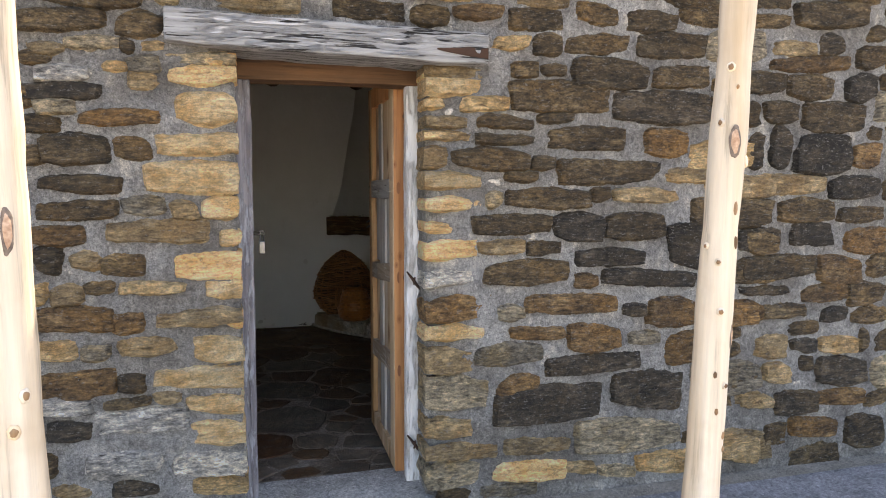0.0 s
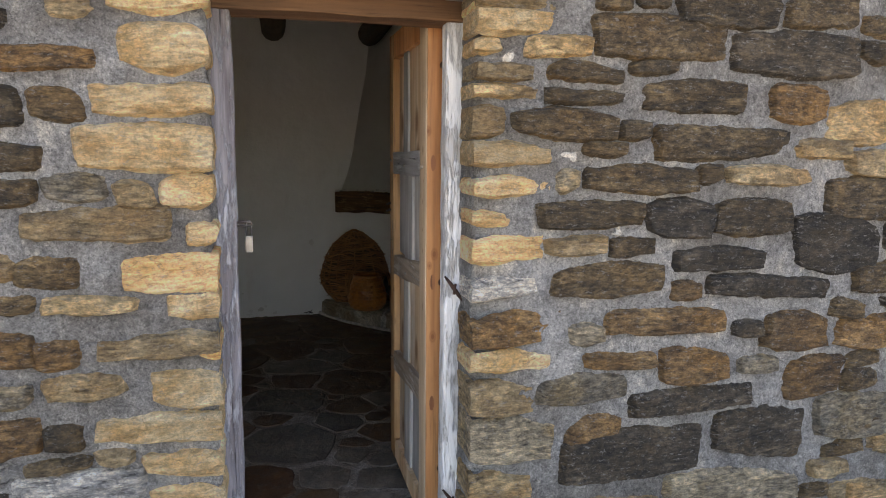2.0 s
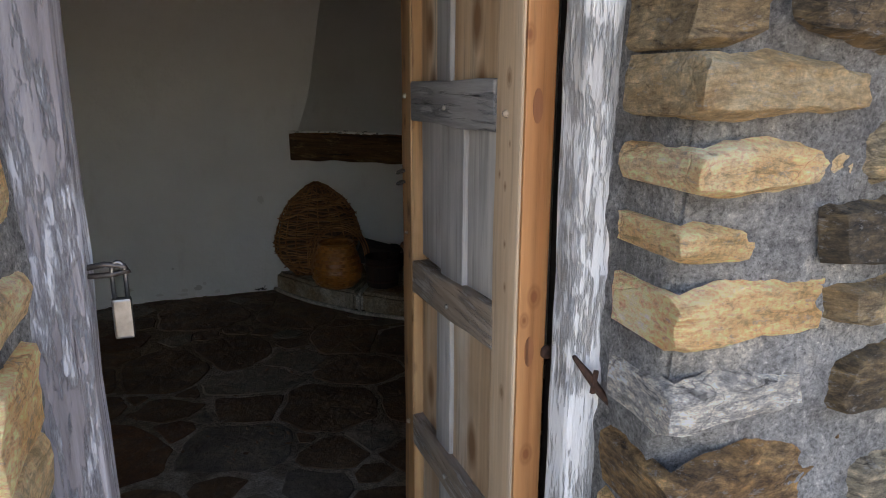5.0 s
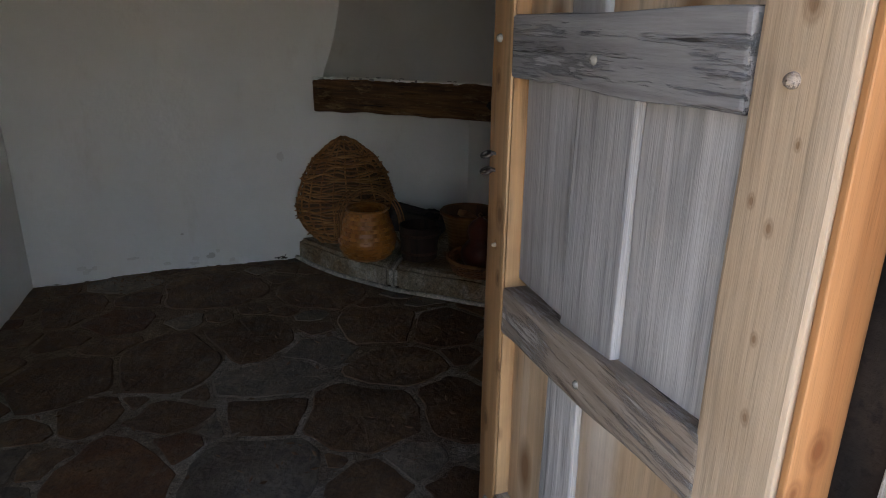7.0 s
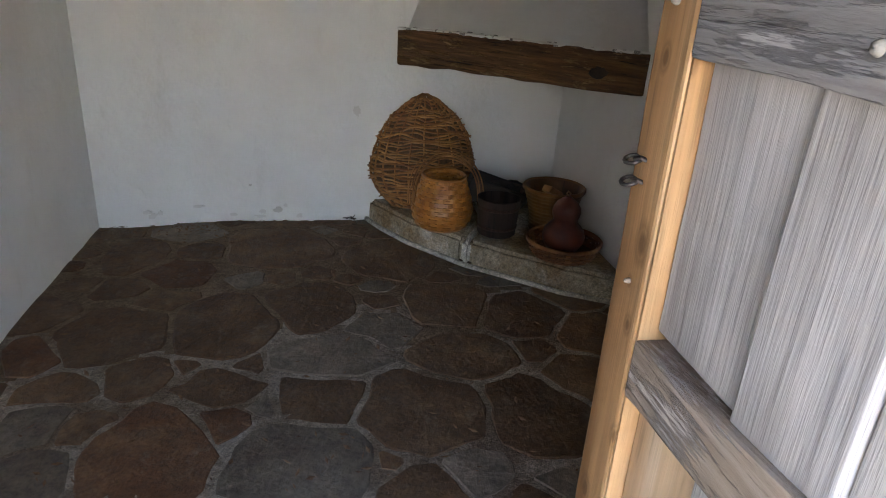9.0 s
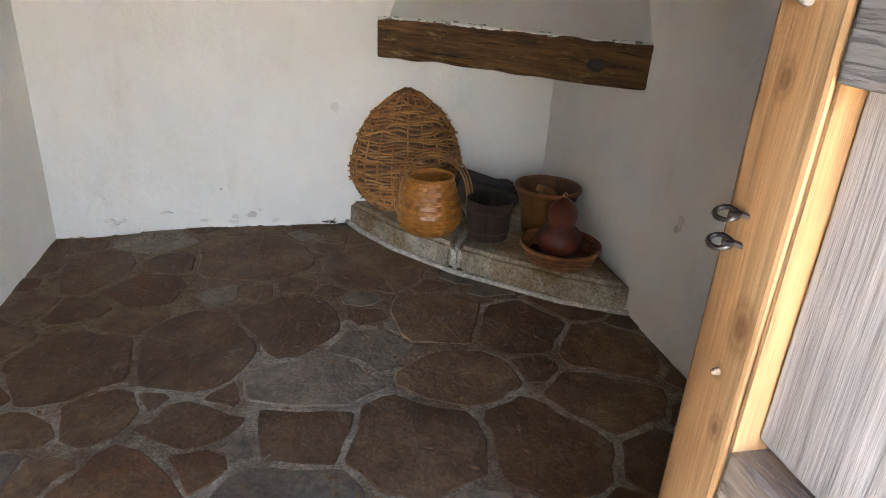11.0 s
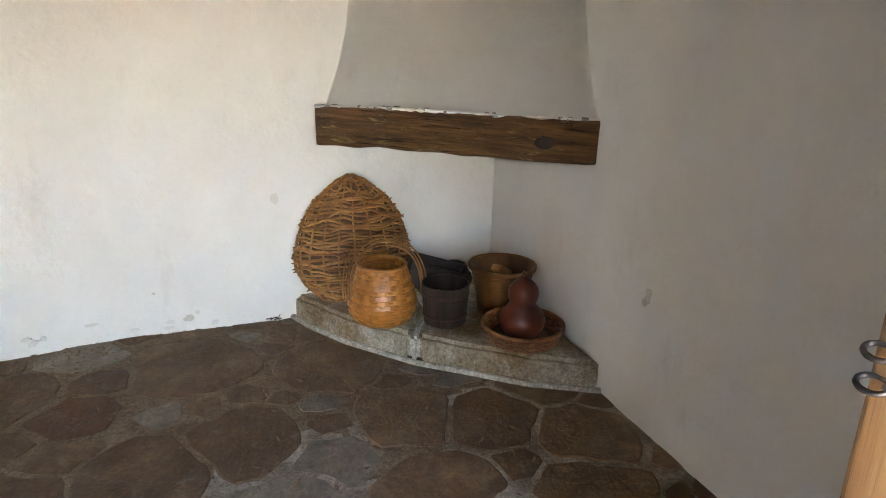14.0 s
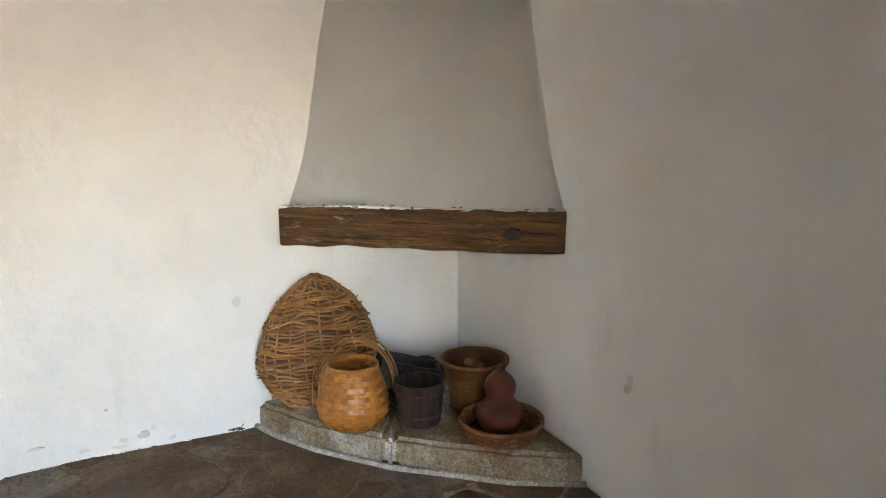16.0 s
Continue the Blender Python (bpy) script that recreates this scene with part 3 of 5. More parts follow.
reveal(LEFT + 0.003, 1, 3.432)
reveal(RIGHT - 0.009, -1, 3.47)

# ---- timber lintel over the doorway ----
lintel = thing("lintel", (0.44, 3.4, 1.95), "cracked silver-grey timber lintel over the doorway", "lintel", "structure")
bm = box((-0.165, 3.345, 1.945), (1.093, 3.60, 2.072), cuts=40, bevel=0.012, rough=0.009, seed=3)
for v in bm.verts:
    s = (v.co.x + 0.165) / 1.258
    v.co.z += 0.014 - 0.03 * s
part("weathered_timber", bm, WOOD_GREY_X, lintel)
# no hollow is cut: a proud brown wedge carries the notch's shade as colour
rot = box((0.87, 3.3415, 1.966), (1.088, 3.36, 2.012), cuts=12, bevel=0.004, rough=0.006, seed=8)
for v in rot.verts:
    s = (v.co.x - 0.87) / 0.218
    v.co.z = 1.985 + (v.co.z - 1.985) * min(1.0, 0.15 + 1.1 * s) - 0.012 * s
part("rotten_split", rot, WOOD_ROT, lintel, "dark brown wedge that stands for a shaded rotten notch in its end")

# ---- door frame ----
door_frame = thing("door_frame", (0.44, 3.66, 0.0), "weathered timber door frame with worn white paint", "door frame", "structure")


def post(name, x0, x1, lean, mat, label):
    bm = box((x0, 3.612, 0.05), (x1, 3.682 if x0 > 0.5 else 3.69, 1.875), cuts=22, bevel=0.01, rough=0.005, seed=x0 * 9)
    for v in bm.verts:
        v.co.x += lean * (v.co.z - 1.0)
    return part(name, bm, mat, door_frame, label)


post("jamb", 0.055, 0.128, 0.006, WOOD_BLUED, "bluish grey weathered post")
post("jamb", 0.795, 0.862, 0.002, WOOD_WHITED, "post with flaking white paint")
part("header", box((0.05, 3.60, 1.872), (0.87, 3.74, 1.975), cuts=12, bevel=0.008, rough=0.005, seed=5), WOOD_BROWN_X, door_frame, "brown timber header")
# added black strip over the wall core, painting the gap by the leaf as shaded
part("door_stop", box((0.842, 3.684, 0.05), (0.866, 3.778, 1.95)), WOOD_CHAR_AND_GAP, door_frame, "dark strip behind the post that stands for the shade in the gap")
part("threshold", box((0.03, 3.39, -0.1), (0.89, 3.79, 0.05), cuts=8, bevel=0.02, rough=0.012, seed=2), THRESHOLD, door_frame, "worn pale concrete threshold")

# ---- room shell ----
BACK_L, BACK_R = Vector((-0.82, 7.355, 0)), Vector((1.79, 7.50, 0))
FRONT_L = Vector((-0.895, INNER, 0))
CEIL = 2.56


def back_y(x):
    """Face of the back wall in plan: it bends forward towards the far corner."""
    return float(np.interp(x, (-0.82, -0.62, -0.45, -0.22, -0.05, 0.5, 1.79), (7.352, 7.35, 7.39, 7.433, 7.443, 7.447, 7.50)))


def plaster_wall(name, a, b, z0, z1, label, swell=0.008, bend=None):
    """A plastered wall from a to b, facing to the left of the way from a to b, 0.3 m thick, with an uneven face."""
    wall = thing(name, (a + b) / 2, label, "wall", "structure")
    way = (b - a).normalized()
    out = Vector((-way.y, way.x, 0))
    n = max(8, int((b - a).length / 0.08))
    m = 32
    bm = bmesh.new()
    rows = []
    for i in range(n + 1):
        row = []
        for j in range(m + 1):
            p = a.lerp(b, i / n) + Vector((0, 0, z0 + (z1 - z0) * j / m))
            q = p * 1.6
            d = swell * noise.noise(q) + 0.4 * swell * noise.noise(p * 5)
            d *= min(1.0, min(i, n - i) * (b - a).length / n / 0.35)
            if bend:
                p.y = bend(p.x)
            row.append(bm.verts.new(p - out * d))
        rows.append(row)
    for i in range(n):
        for j in range(m):
            bm.faces.new((rows[i][j], rows[i + 1][j], rows[i + 1][j + 1], rows[i][j + 1]))
    back = [bm.verts.new(p + out * 0.3 + Vector((0, 0, z))) for p, z in ((a, z0), (b, z0), (b, z1), (a, z1))]
    bm.faces.new(back)
    edge = ([r[0] for r in rows], [r[m] for r in rows], rows[0], rows[n])
    for line, (u, v) in zip(edge, ((0, 1), (3, 2), (0, 3), (1, 2))):
        bm.faces.new([bm.verts.new(q.co) for q in line] + [bm.verts.new(back[v].co), bm.verts.new(back[u].co)])
    part("plaster", bm, PLASTER, wall, smooth=True)
    return wall


plaster_wall("wall_back", BACK_L, BACK_R, -0.1, CEIL + 0.05, "whitewashed uneven back wall of the room", 0.003, back_y)
plaster_wall("wall_right", BACK_R, Vector((1.778, INNER - 0.005, 0)), -0.1, CEIL + 0.05, "whitewashed side wall beside the hearth")
plaster_wall("wall_left", FRONT_L, BACK_L, -0.1, CEIL + 0.05, "whitewashed side wall, faintly bluish", 0.01)
lining = thing("wall_lining", (0.4, INNER, 1.2), "whitewashed inner face of the front wall", "wall", "structure")
for lo, hi in (((-1.4, INNER + 0.003, -0.1), (LEFT, INNER + 0.02, CEIL)), ((RIGHT + 0.03, INNER + 0.003, -0.1), (2.08, INNER + 0.02, CEIL)), ((LEFT, INNER + 0.003, TOP + 0.05), (RIGHT + 0.03, INNER + 0.02, CEIL))):
    part("plaster", box(lo, hi), PLASTER, lining)
# ceiling darker than the walls so that the room gets less bounced light
ceiling = part("ceiling", box((-1.5, INNER - 0.3, CEIL), (2.2, 7.95, CEIL + 0.12), cuts=4, rough=0.004), CEILING_DIM)
tagged(ceiling, "brown ceiling, toned dark to dim the room, carried on dark logs", "ceiling", kind="structure")
# unseen roof, added with a small overhang to keep the sun off the wall
roof = thing("roof", (0.4, 5.4, 2.95), "plain unseen roof slab, added to close the house and shade its front", "roof", "structure")
part("roof_slab", box((-3.2, 3.05, 2.95), (5.2, 8.3, 3.05)), WOOD_LOG, roof)


def ceiling_log(x, r):
    log = thing("ceiling_log", (x, 5.5, CEIL - r), "dark rough log carrying the ceiling", "beam", group="ceiling logs")
    pts = [(x + 0.02 * noise.noise(Vector((x, y, 0))), y, CEIL - r * 0.95) for y in np.linspace(3.7, 7.6, 24)]
    part("timber", tube(bmesh.new(), pts, lambda s: r * (1 + 0.06 * noise.noise(Vector((s * 9, x, 0)))), 12), WOOD_LOG, log, smooth=True)


for lx in (-0.52, 0.29, 1.1):
    ceiling_log(lx, 0.1)

# ---- outside ground ----
ground = bmesh.new()
for x0, x1, y0, y1 in ((-400, 400, -400, FACE + 0.1), (-400, -2.9, FACE + 0.1, 400), (4.9, 400, FACE + 0.1, 400), (-2.9, 4.9, 8.2, 400)):
    ground.faces.new([ground.verts.new((x, y, 0.0)) for x, y in ((x0, y0), (x1, y0), (x1, y1), (x0, y1))])
tagged(part("ground", ground, GROUND), "dusty trodden ground before the house", "ground", kind="structure")
pavement = part("pavement", box((-3.0, 0.6, -0.03), (5.2, 3.27, 0.016), cuts=6, bevel=0.01, rough=0.006), ASPHALT)
tagged(pavement, "grey worn paving strip along the wall", "pavement", kind="structure")

# ---- hearth in the corner ----
HEARTH = 0.14
hearth = thing("hearth", (1.3, 7.0, 0.0), "low stone hearth platform edged with white mortar", "hearth", "structure")


def slab(outline, z0, z1, seed):
    bm = bmesh.new()
    low = bm.faces.new([bm.verts.new((x, y, z0)) for x, y in outline])
    r = bmesh.ops.extrude_face_region(bm, geom=[low])
    bmesh.ops.translate(bm, verts=[v for v in r["geom"] if isinstance(v, bmesh.types.BMVert)], vec=(0, 0, z1 - z0))
    bmesh.ops.recalc_face_normals(bm, faces=bm.faces)
    bmesh.ops.bevel(bm, geom=[e for e in bm.edges if e.calc_face_angle(0) > 0.7], offset=0.02, segments=2, affect="EDGES")
    bmesh.ops.triangulate(bm, faces=bm.faces)
    bmesh.ops.subdivide_edges(bm, edges=[e for e in bm.edges if e.calc_length() > 0.07], cuts=3, use_grid_fill=True)
    for v in bm.verts:
        q = v.co * 9 + Vector((seed, 0, 0))
        v.co += Vector((noise.noise(q), noise.noise(q + Vector((5, 5, 5))), 0.6 * noise.noise(q + Vector((2, 7, 3))))) * 0.012
    return bm


part("slab", slab([(0.655, 7.45), (0.735, 7.27), (0.86, 7.07), (1.09, 6.80), (1.25, 7.1), (1.3, 7.47)], 0.0, HEARTH, 1), HEARTH_STONE, hearth, "ochre and grey stone slab")
part("slab", slab([(1.12, 6.775), (1.34, 6.59), (1.52, 6.44), (1.786, 6.295), (1.786, 7.48), (1.32, 7.46), (1.28, 7.08)], 0.0, HEARTH, 7), HEARTH_STONE, hearth, "brown-grey stone slab")
part("mortar_joint", slab([(1.08, 6.80), (1.125, 6.768), (1.31, 7.1), (1.31, 7.45), (1.26, 7.45), (1.24, 7.1)], 0.0, HEARTH - 0.006, 4), LIME_CHIP, hearth, "pale mortar joint")
skirt = bmesh.new()
tube(skirt, [(0.64, 7.44, 0.018), (0.715, 7.27, 0.018), (0.845, 7.06, 0.016), (1.10, 6.76, 0.014), (1.33, 6.575, 0.014), (1.51, 6.425, 0.012), (1.786, 6.28, 0.012)], 0.014, 6)
part("mortar_skirt", skirt, LIME_CHIP, hearth, "white mortar along the foot", smooth=True)

# ---- mantel beam and hood ----
mantel = thing("mantel_beam", (1.28, 6.93, 0.95), "dark hewn mantel beam across the corner", "beam")
A, B = Vector((0.782, 7.40, 0)), Vector((1.792, 6.468, 0))
way = (B - A).normalized()
out = Vector((-way.y, way.x, 0))
bm = box((0, 0, 0), ((B - A).length, 0.16, 0.186), cuts=40, bevel=0.014, rough=0.011, seed=4)
for v in bm.verts:
    s = v.co.x / (B - A).length
    v.co.z += 0.925 + 0.03 * s + 0.006 * math.sin(s * 6)
turn = Matrix.Translation(A) @ Matrix(((way.x, out.x, 0, 0), (way.y, out.y, 0, 0), (0, 0, 1, 0), (0, 0, 0, 1)))
bmesh.ops.transform(bm, matrix=Matrix.Translation((0, 0, 0)), verts=bm.verts)
beam = part("hewn_timber", bm, WOOD_BEAM, mantel, at=(0, 0, 0))
beam.matrix_basis = Matrix.Translation(-mantel.location) @ turn
scorch = bmesh.new()
bmesh.ops.create_icosphere(scorch, subdivisions=3, radius=1.0)
for v in scorch.verts:
    n = 1 + 0.3 * noise.noise(v.co * 2)
    v.co = A.lerp(B, 0.83) + way * v.co.x * 0.045 * n + out * (v.co.y * 0.008 - 0.0005) + Vector((0, 0, 1.03 + v.co.z * 0.026 * n))
part("knot", scorch, WOOD_CHAR_AND_GAP, mantel, "dark knot in the beam", smooth=True)
crumbs = bmesh.new()
dice = random.Random(4)
for k in range(44):
    s = dice.uniform(0.01, 0.99)
    p = A.lerp(B, s) + out * dice.uniform(0.004, 0.05)
    z = 1.112 + 0.03 * s + 0.006 * math.sin(s * 6)
    w = dice.uniform(0.004, 0.014)
    own = box((-w, -0.007, -0.006), (w, 0.007, dice.uniform(0.002, 0.008)), bevel=0.002, rough=0.008, seed=k)
    bmesh.ops.transform(own, matrix=Matrix.Translation((p.x, p.y, z)) @ Matrix.Rotation(math.atan2(way.y, way.x), 4, "Z"), verts=own.verts)
    merge(crumbs, own)
bead = []
for k in range(60):
    s = k / 59
    p = A.lerp(B, s) + out * (0.012 + 0.008 * noise.noise(Vector((s * 30, 2, 0))))
    bead.append((p.x, p.y, 1.11 + 0.03 * s + 0.006 * math.sin(s * 6)))
part("plaster_bead", tube(bmesh.new(), bead, lambda s: 0.009 + 0.008 * max(-0.8, noise.noise(Vector((s * 45, 5, 0)))), 6), PLASTER, mantel, "broken line of whitewash on its edge")
part("crumbling_mortar", crumbs, MORTAR, mantel, "crumbling pale mortar on the beam", kind="stuff")

hood = thing("chimney_hood", (1.4, 7.1, 1.15), "whitewashed plaster chimney hood tapering upwards", "chimney hood", "structure")
bm = bmesh.new()
rows = []
for j in range(25):
    s = j / 24
    z = 1.07 + s * (CEIL + 0.02 - 1.07)
    u = z - 1.13
    lx = 0.818 + np.interp(u, (-0.1, 0, 0.17, 0.34, 0.64, 0.96, 1.5), (-0.03, 0, 0.06, 0.1, 0.15, 0.205, 0.28))
    ry = 6.48 + np.interp(u, (-0.1, 0, 0.2, 0.45, 0.9, 1.5), (-0.03, 0, 0.095, 0.178, 0.305, 0.46))
    L = Vector((lx, 7.47 + 0.044 * lx, z))
    R = Vector((1.80, ry, z))
    row = []
    for i in range(25):
        p = L.lerp(R, i / 24)
        swell = 0.03 * math.sin(math.pi * i / 24) * min(1, max(0, u) * 1.5)
        p += Vector((-0.62, -0.78, 0)) * (swell + 0.006 * noise.noise(p * 4))
        row.append(bm.verts.new(p))
    rows.append(row)
for a, b in zip(rows, rows[1:]):
    for i in range(24):
        bm.faces.new((a[i], a[i + 1], b[i + 1], b[i]))
bmesh.ops.solidify(bm, geom=bm.faces[:], thickness=0.05)
part("hood_plaster", bm, PLASTER, hood, smooth=True)

# ---- door leaf, standing open into the room ----
door = thing("door", (0.785, 3.735, 0.05), "ledged wooden door standing open, patched with grey and tan boards", "door")
X0, X1 = 0.760, 0.815


def leaf_part(name, y0, y1, za, zb, x0, x1, mat, label="", drop=0.0, bevel=0.004, rough=0.002):
    """A board of the leaf; drop: how far its hinge end stands above its free end."""
    bm = box((x0, y0, za), (x1, y1, zb), cuts=10, bevel=bevel, rough=rough, seed=y0 * 3 + za)
    if drop:
        for v in bm.verts:
            v.co.z += drop * (y1 - v.co.y) / (y1 - y0)
    return part(name, bm, mat, door, label, at=((x0 + x1) / 2, (y0 + y1) / 2, (za + zb) / 2))


hinge_stile = part("hinge_stile", box((X0, 3.742, 0.05), (X1, 3.848, 1.955), cuts=14, bevel=0.006, rough=0.003), WOOD_CREAM, door, "bleached pine stile", at=(0.785, 3.79, 1.0))
hinge_edge = part("stile_edge", box((X0 + 0.002, 3.732, 0.052), (X1 - 0.001, 3.7405, 1.953), cuts=4, bevel=0.002), WOOD_ORANGE, door, "orange oiled edge", at=(0.785, 3.73, 1.0))
free_stile = part("free_stile", box((X0, 4.377, 0.045), (X1, 4.462, 1.955), cuts=14, bevel=0.006, rough=0.003), WOOD_HONEY, door, "honey pine stile", at=(0.785, 4.42, 1.0))
part("stile_edge", box((X0 + 0.003, 4.371, 0.05), (X1, 4.3755, 1.95), cuts=2), WOOD_HONEY, door, "honey pine edge", at=(0.785, 4.37, 1.0))
leaf_part("top_rail", 3.85, 4.369, 1.85, 1.953, X0 + 0.002, X1, WOOD_ORANGE, "orange pine rail")
rail_a = leaf_part("rail", 3.855, 4.374, 1.362, 1.456, X0 - 0.002, X1, WOOD_GREY_Y, "dark grey weathered rail", 0.006, 0.006, 0.004)
rail_b = leaf_part("rail", 3.84, 4.374, 0.915, 1.004, X0 - 0.002, X1, WOOD_RAIL, "brown-grey weathered rail", 0.046, 0.006, 0.004)
rail_c = leaf_part("rail", 3.84, 4.374, 0.478, 0.565, X0 - 0.002, X1, WOOD_RAIL, "brown-grey weathered rail", 0.04, 0.006, 0.004)
leaf_part("rail", 3.85, 4.369, 0.05, 0.14, X0 + 0.002, X1, WOOD_TAN, "tan bottom rail")
EDGES = ((4.369, 4.21, 4.12, 3.852), (4.369, 4.18, 4.033, 3.852), (4.369, 4.21, 4.11, 3.852), (4.369, 4.19, 4.06, 3.852))
BAYS = ((1.462, 1.85, "TGT"), (1.03, 1.362, "GGG"), (0.575, 0.945, "TGT"), (0.14, 0.49, "TGG"))
for (z0, z1, kinds), edges in zip(BAYS, EDGES):
    for k, kind in enumerate(kinds):
        sink = (0.026, 0.012, 0.021)[k]
        low = z0 - (0.032 if k == 1 else 0.012)
        leaf_part("board", edges[k + 1] + 0.0015, edges[k] - 0.0015, low, z1 + 0.01, X0 + sink, X1 - 0.002, WOOD_GREY_Z if kind == "G" else WOOD_TAN)
part("back_lining", box((X1 - 0.001, 3.86, 0.1), (X1 + 0.008, 4.34, 1.9)), WOOD_TAN, door)


def peg(y, z, parent, r=0.007):
    bm, rings = lathe([(0.001, 0.006), (r * 0.7, 0.005), (r, 0.001), (r, -0.01)], (0, 0, 0), 10)
    bmesh.ops.transform(bm, matrix=Matrix.Translation((X0 - 0.002, y, z)) @ Matrix.Rotation(radians(-90), 4, "Y"), verts=bm.verts)
    brown = parent is hinge_stile or parent is free_stile and z < 1.3
    part("peg", bm, WOOD_RAIL if brown else PEG, parent, "brown wooden peg" if brown else "pale wooden peg", smooth=True)


for y, z, holder in ((4.114, 1.403, rail_a), (4.09, 0.968, rail_b), (4.1, 0.535, rail_c), (3.80, 1.405, hinge_stile), (4.425, 1.42, free_stile), (4.416, 1.068, free_stile), (4.415, 0.52, free_stile)):
    peg(y, z, holder, 0.004 if z == 1.068 else 0.007)
for z in (1.225, 1.196):
    ring = tube(bmesh.new(), [(0.7515 + 0.009 * math.cos(a), 4.450 + 0.0135 * math.sin(a), z + 0.004 * math.cos(a)) for a in np.linspace(0, math.tau, 20, endpoint=False)], 0.0028, 6, closed=True)
    ring_ob = part("ring", ring, IRON, free_stile, "dark iron ring", smooth=True)
    part("staple", tube(bmesh.new(), [(0.765, 4.428, z + 0.002), (0.752, 4.43, z + 0.007), (0.748, 4.437, z + 0.004), (0.765, 4.442, z)], 0.0032, 6), IRON, free_stile)
for z in (1.75, 1.0, 0.3):
    bm = bmesh.new()
    bmesh.ops.create_icosphere(bm, subdivisions=2, radius=0.013)
    for v in bm.verts:
        v.co = Vector((0.812 + v.co.x * 0.9, 3.722 + v.co.y * 0.7, z + v.co.z)) + 0.002 * noise.noise_vector(v.co * 90)
    part("hinge_knob", bm, RUST, door, "rusted iron hinge pin", smooth=True)
for z in (1.42, 1.0, 0.55):
    plug = bmesh.new()
    for k in range(14):
        a = k * math.tau / 14
        plug.verts.new((0.783 + 0.009 * math.cos(a), 3.7305, z + 0.028 * math.sin(a)))
    plug.faces.new(plug.verts[:])
    r = bmesh.ops.extrude_face_region(plug, geom=plug.faces[:])
    bmesh.ops.translate(plug, verts=[v for v in r["geom"] if isinstance(v, bmesh.types.BMVert)], vec=(0, 0.0012, 0))
    part("plug", plug, PLUG, hinge_edge, "reddish oval wooden plug")

# ---- padlock on its staple ----
padlock = thing("padlock", (0.155, 3.645, 1.17), "small steel padlock hanging on the door frame", "padlock")
LX, LY = 0.164, 3.645
part("staple", tube(bmesh.new(), [(0.122, LY, 1.232), (0.15, LY, 1.236), (0.172, LY, 1.232), (0.177, LY, 1.226), (0.155, LY, 1.222), (0.122, LY, 1.222)], 0.004, 6), IRON, padlock, smooth=True)
bow = [(LX + 0.0075 * math.cos(a), LY, 1.226 + 0.012 * math.sin(a)) for a in np.linspace(0, math.pi, 9)]
part("shackle", tube(bmesh.new(), [(LX + 0.0075, LY, 1.188)] + bow + [(LX - 0.0075, LY, 1.188)], 0.0028, 7), STEEL, padlock, smooth=True)
part("lock_body", box((LX - 0.0115, LY - 0.007, 1.138), (LX + 0.0115, LY + 0.007, 1.191), bevel=0.003), STEEL, padlock, "bright steel body")


# ---- iron pins by the frame ----
def wall_pin(z):
    pin = thing("wall_pin", (0.82, 3.6, z), "rusted iron pin driven between frame and stones", "hook", group="iron pins")
    part("shank", tube(bmesh.new(), [(0.793, 3.598, z + 0.045), (0.818, 3.594, z + 0.012), (0.84, 3.59, z - 0.02), (0.856, 3.585, z - 0.042)], lambda s: 0.0035 + 0.004 * math.sin(math.pi * s), 6), RUST, pin)
    part("wedge", tube(bmesh.new(), [(0.829, 3.588, z + 0.02), (0.822, 3.585, z - 0.016)], 0.0045, 5), RUST, pin)


wall_pin(1.0)
wall_pin(0.235)


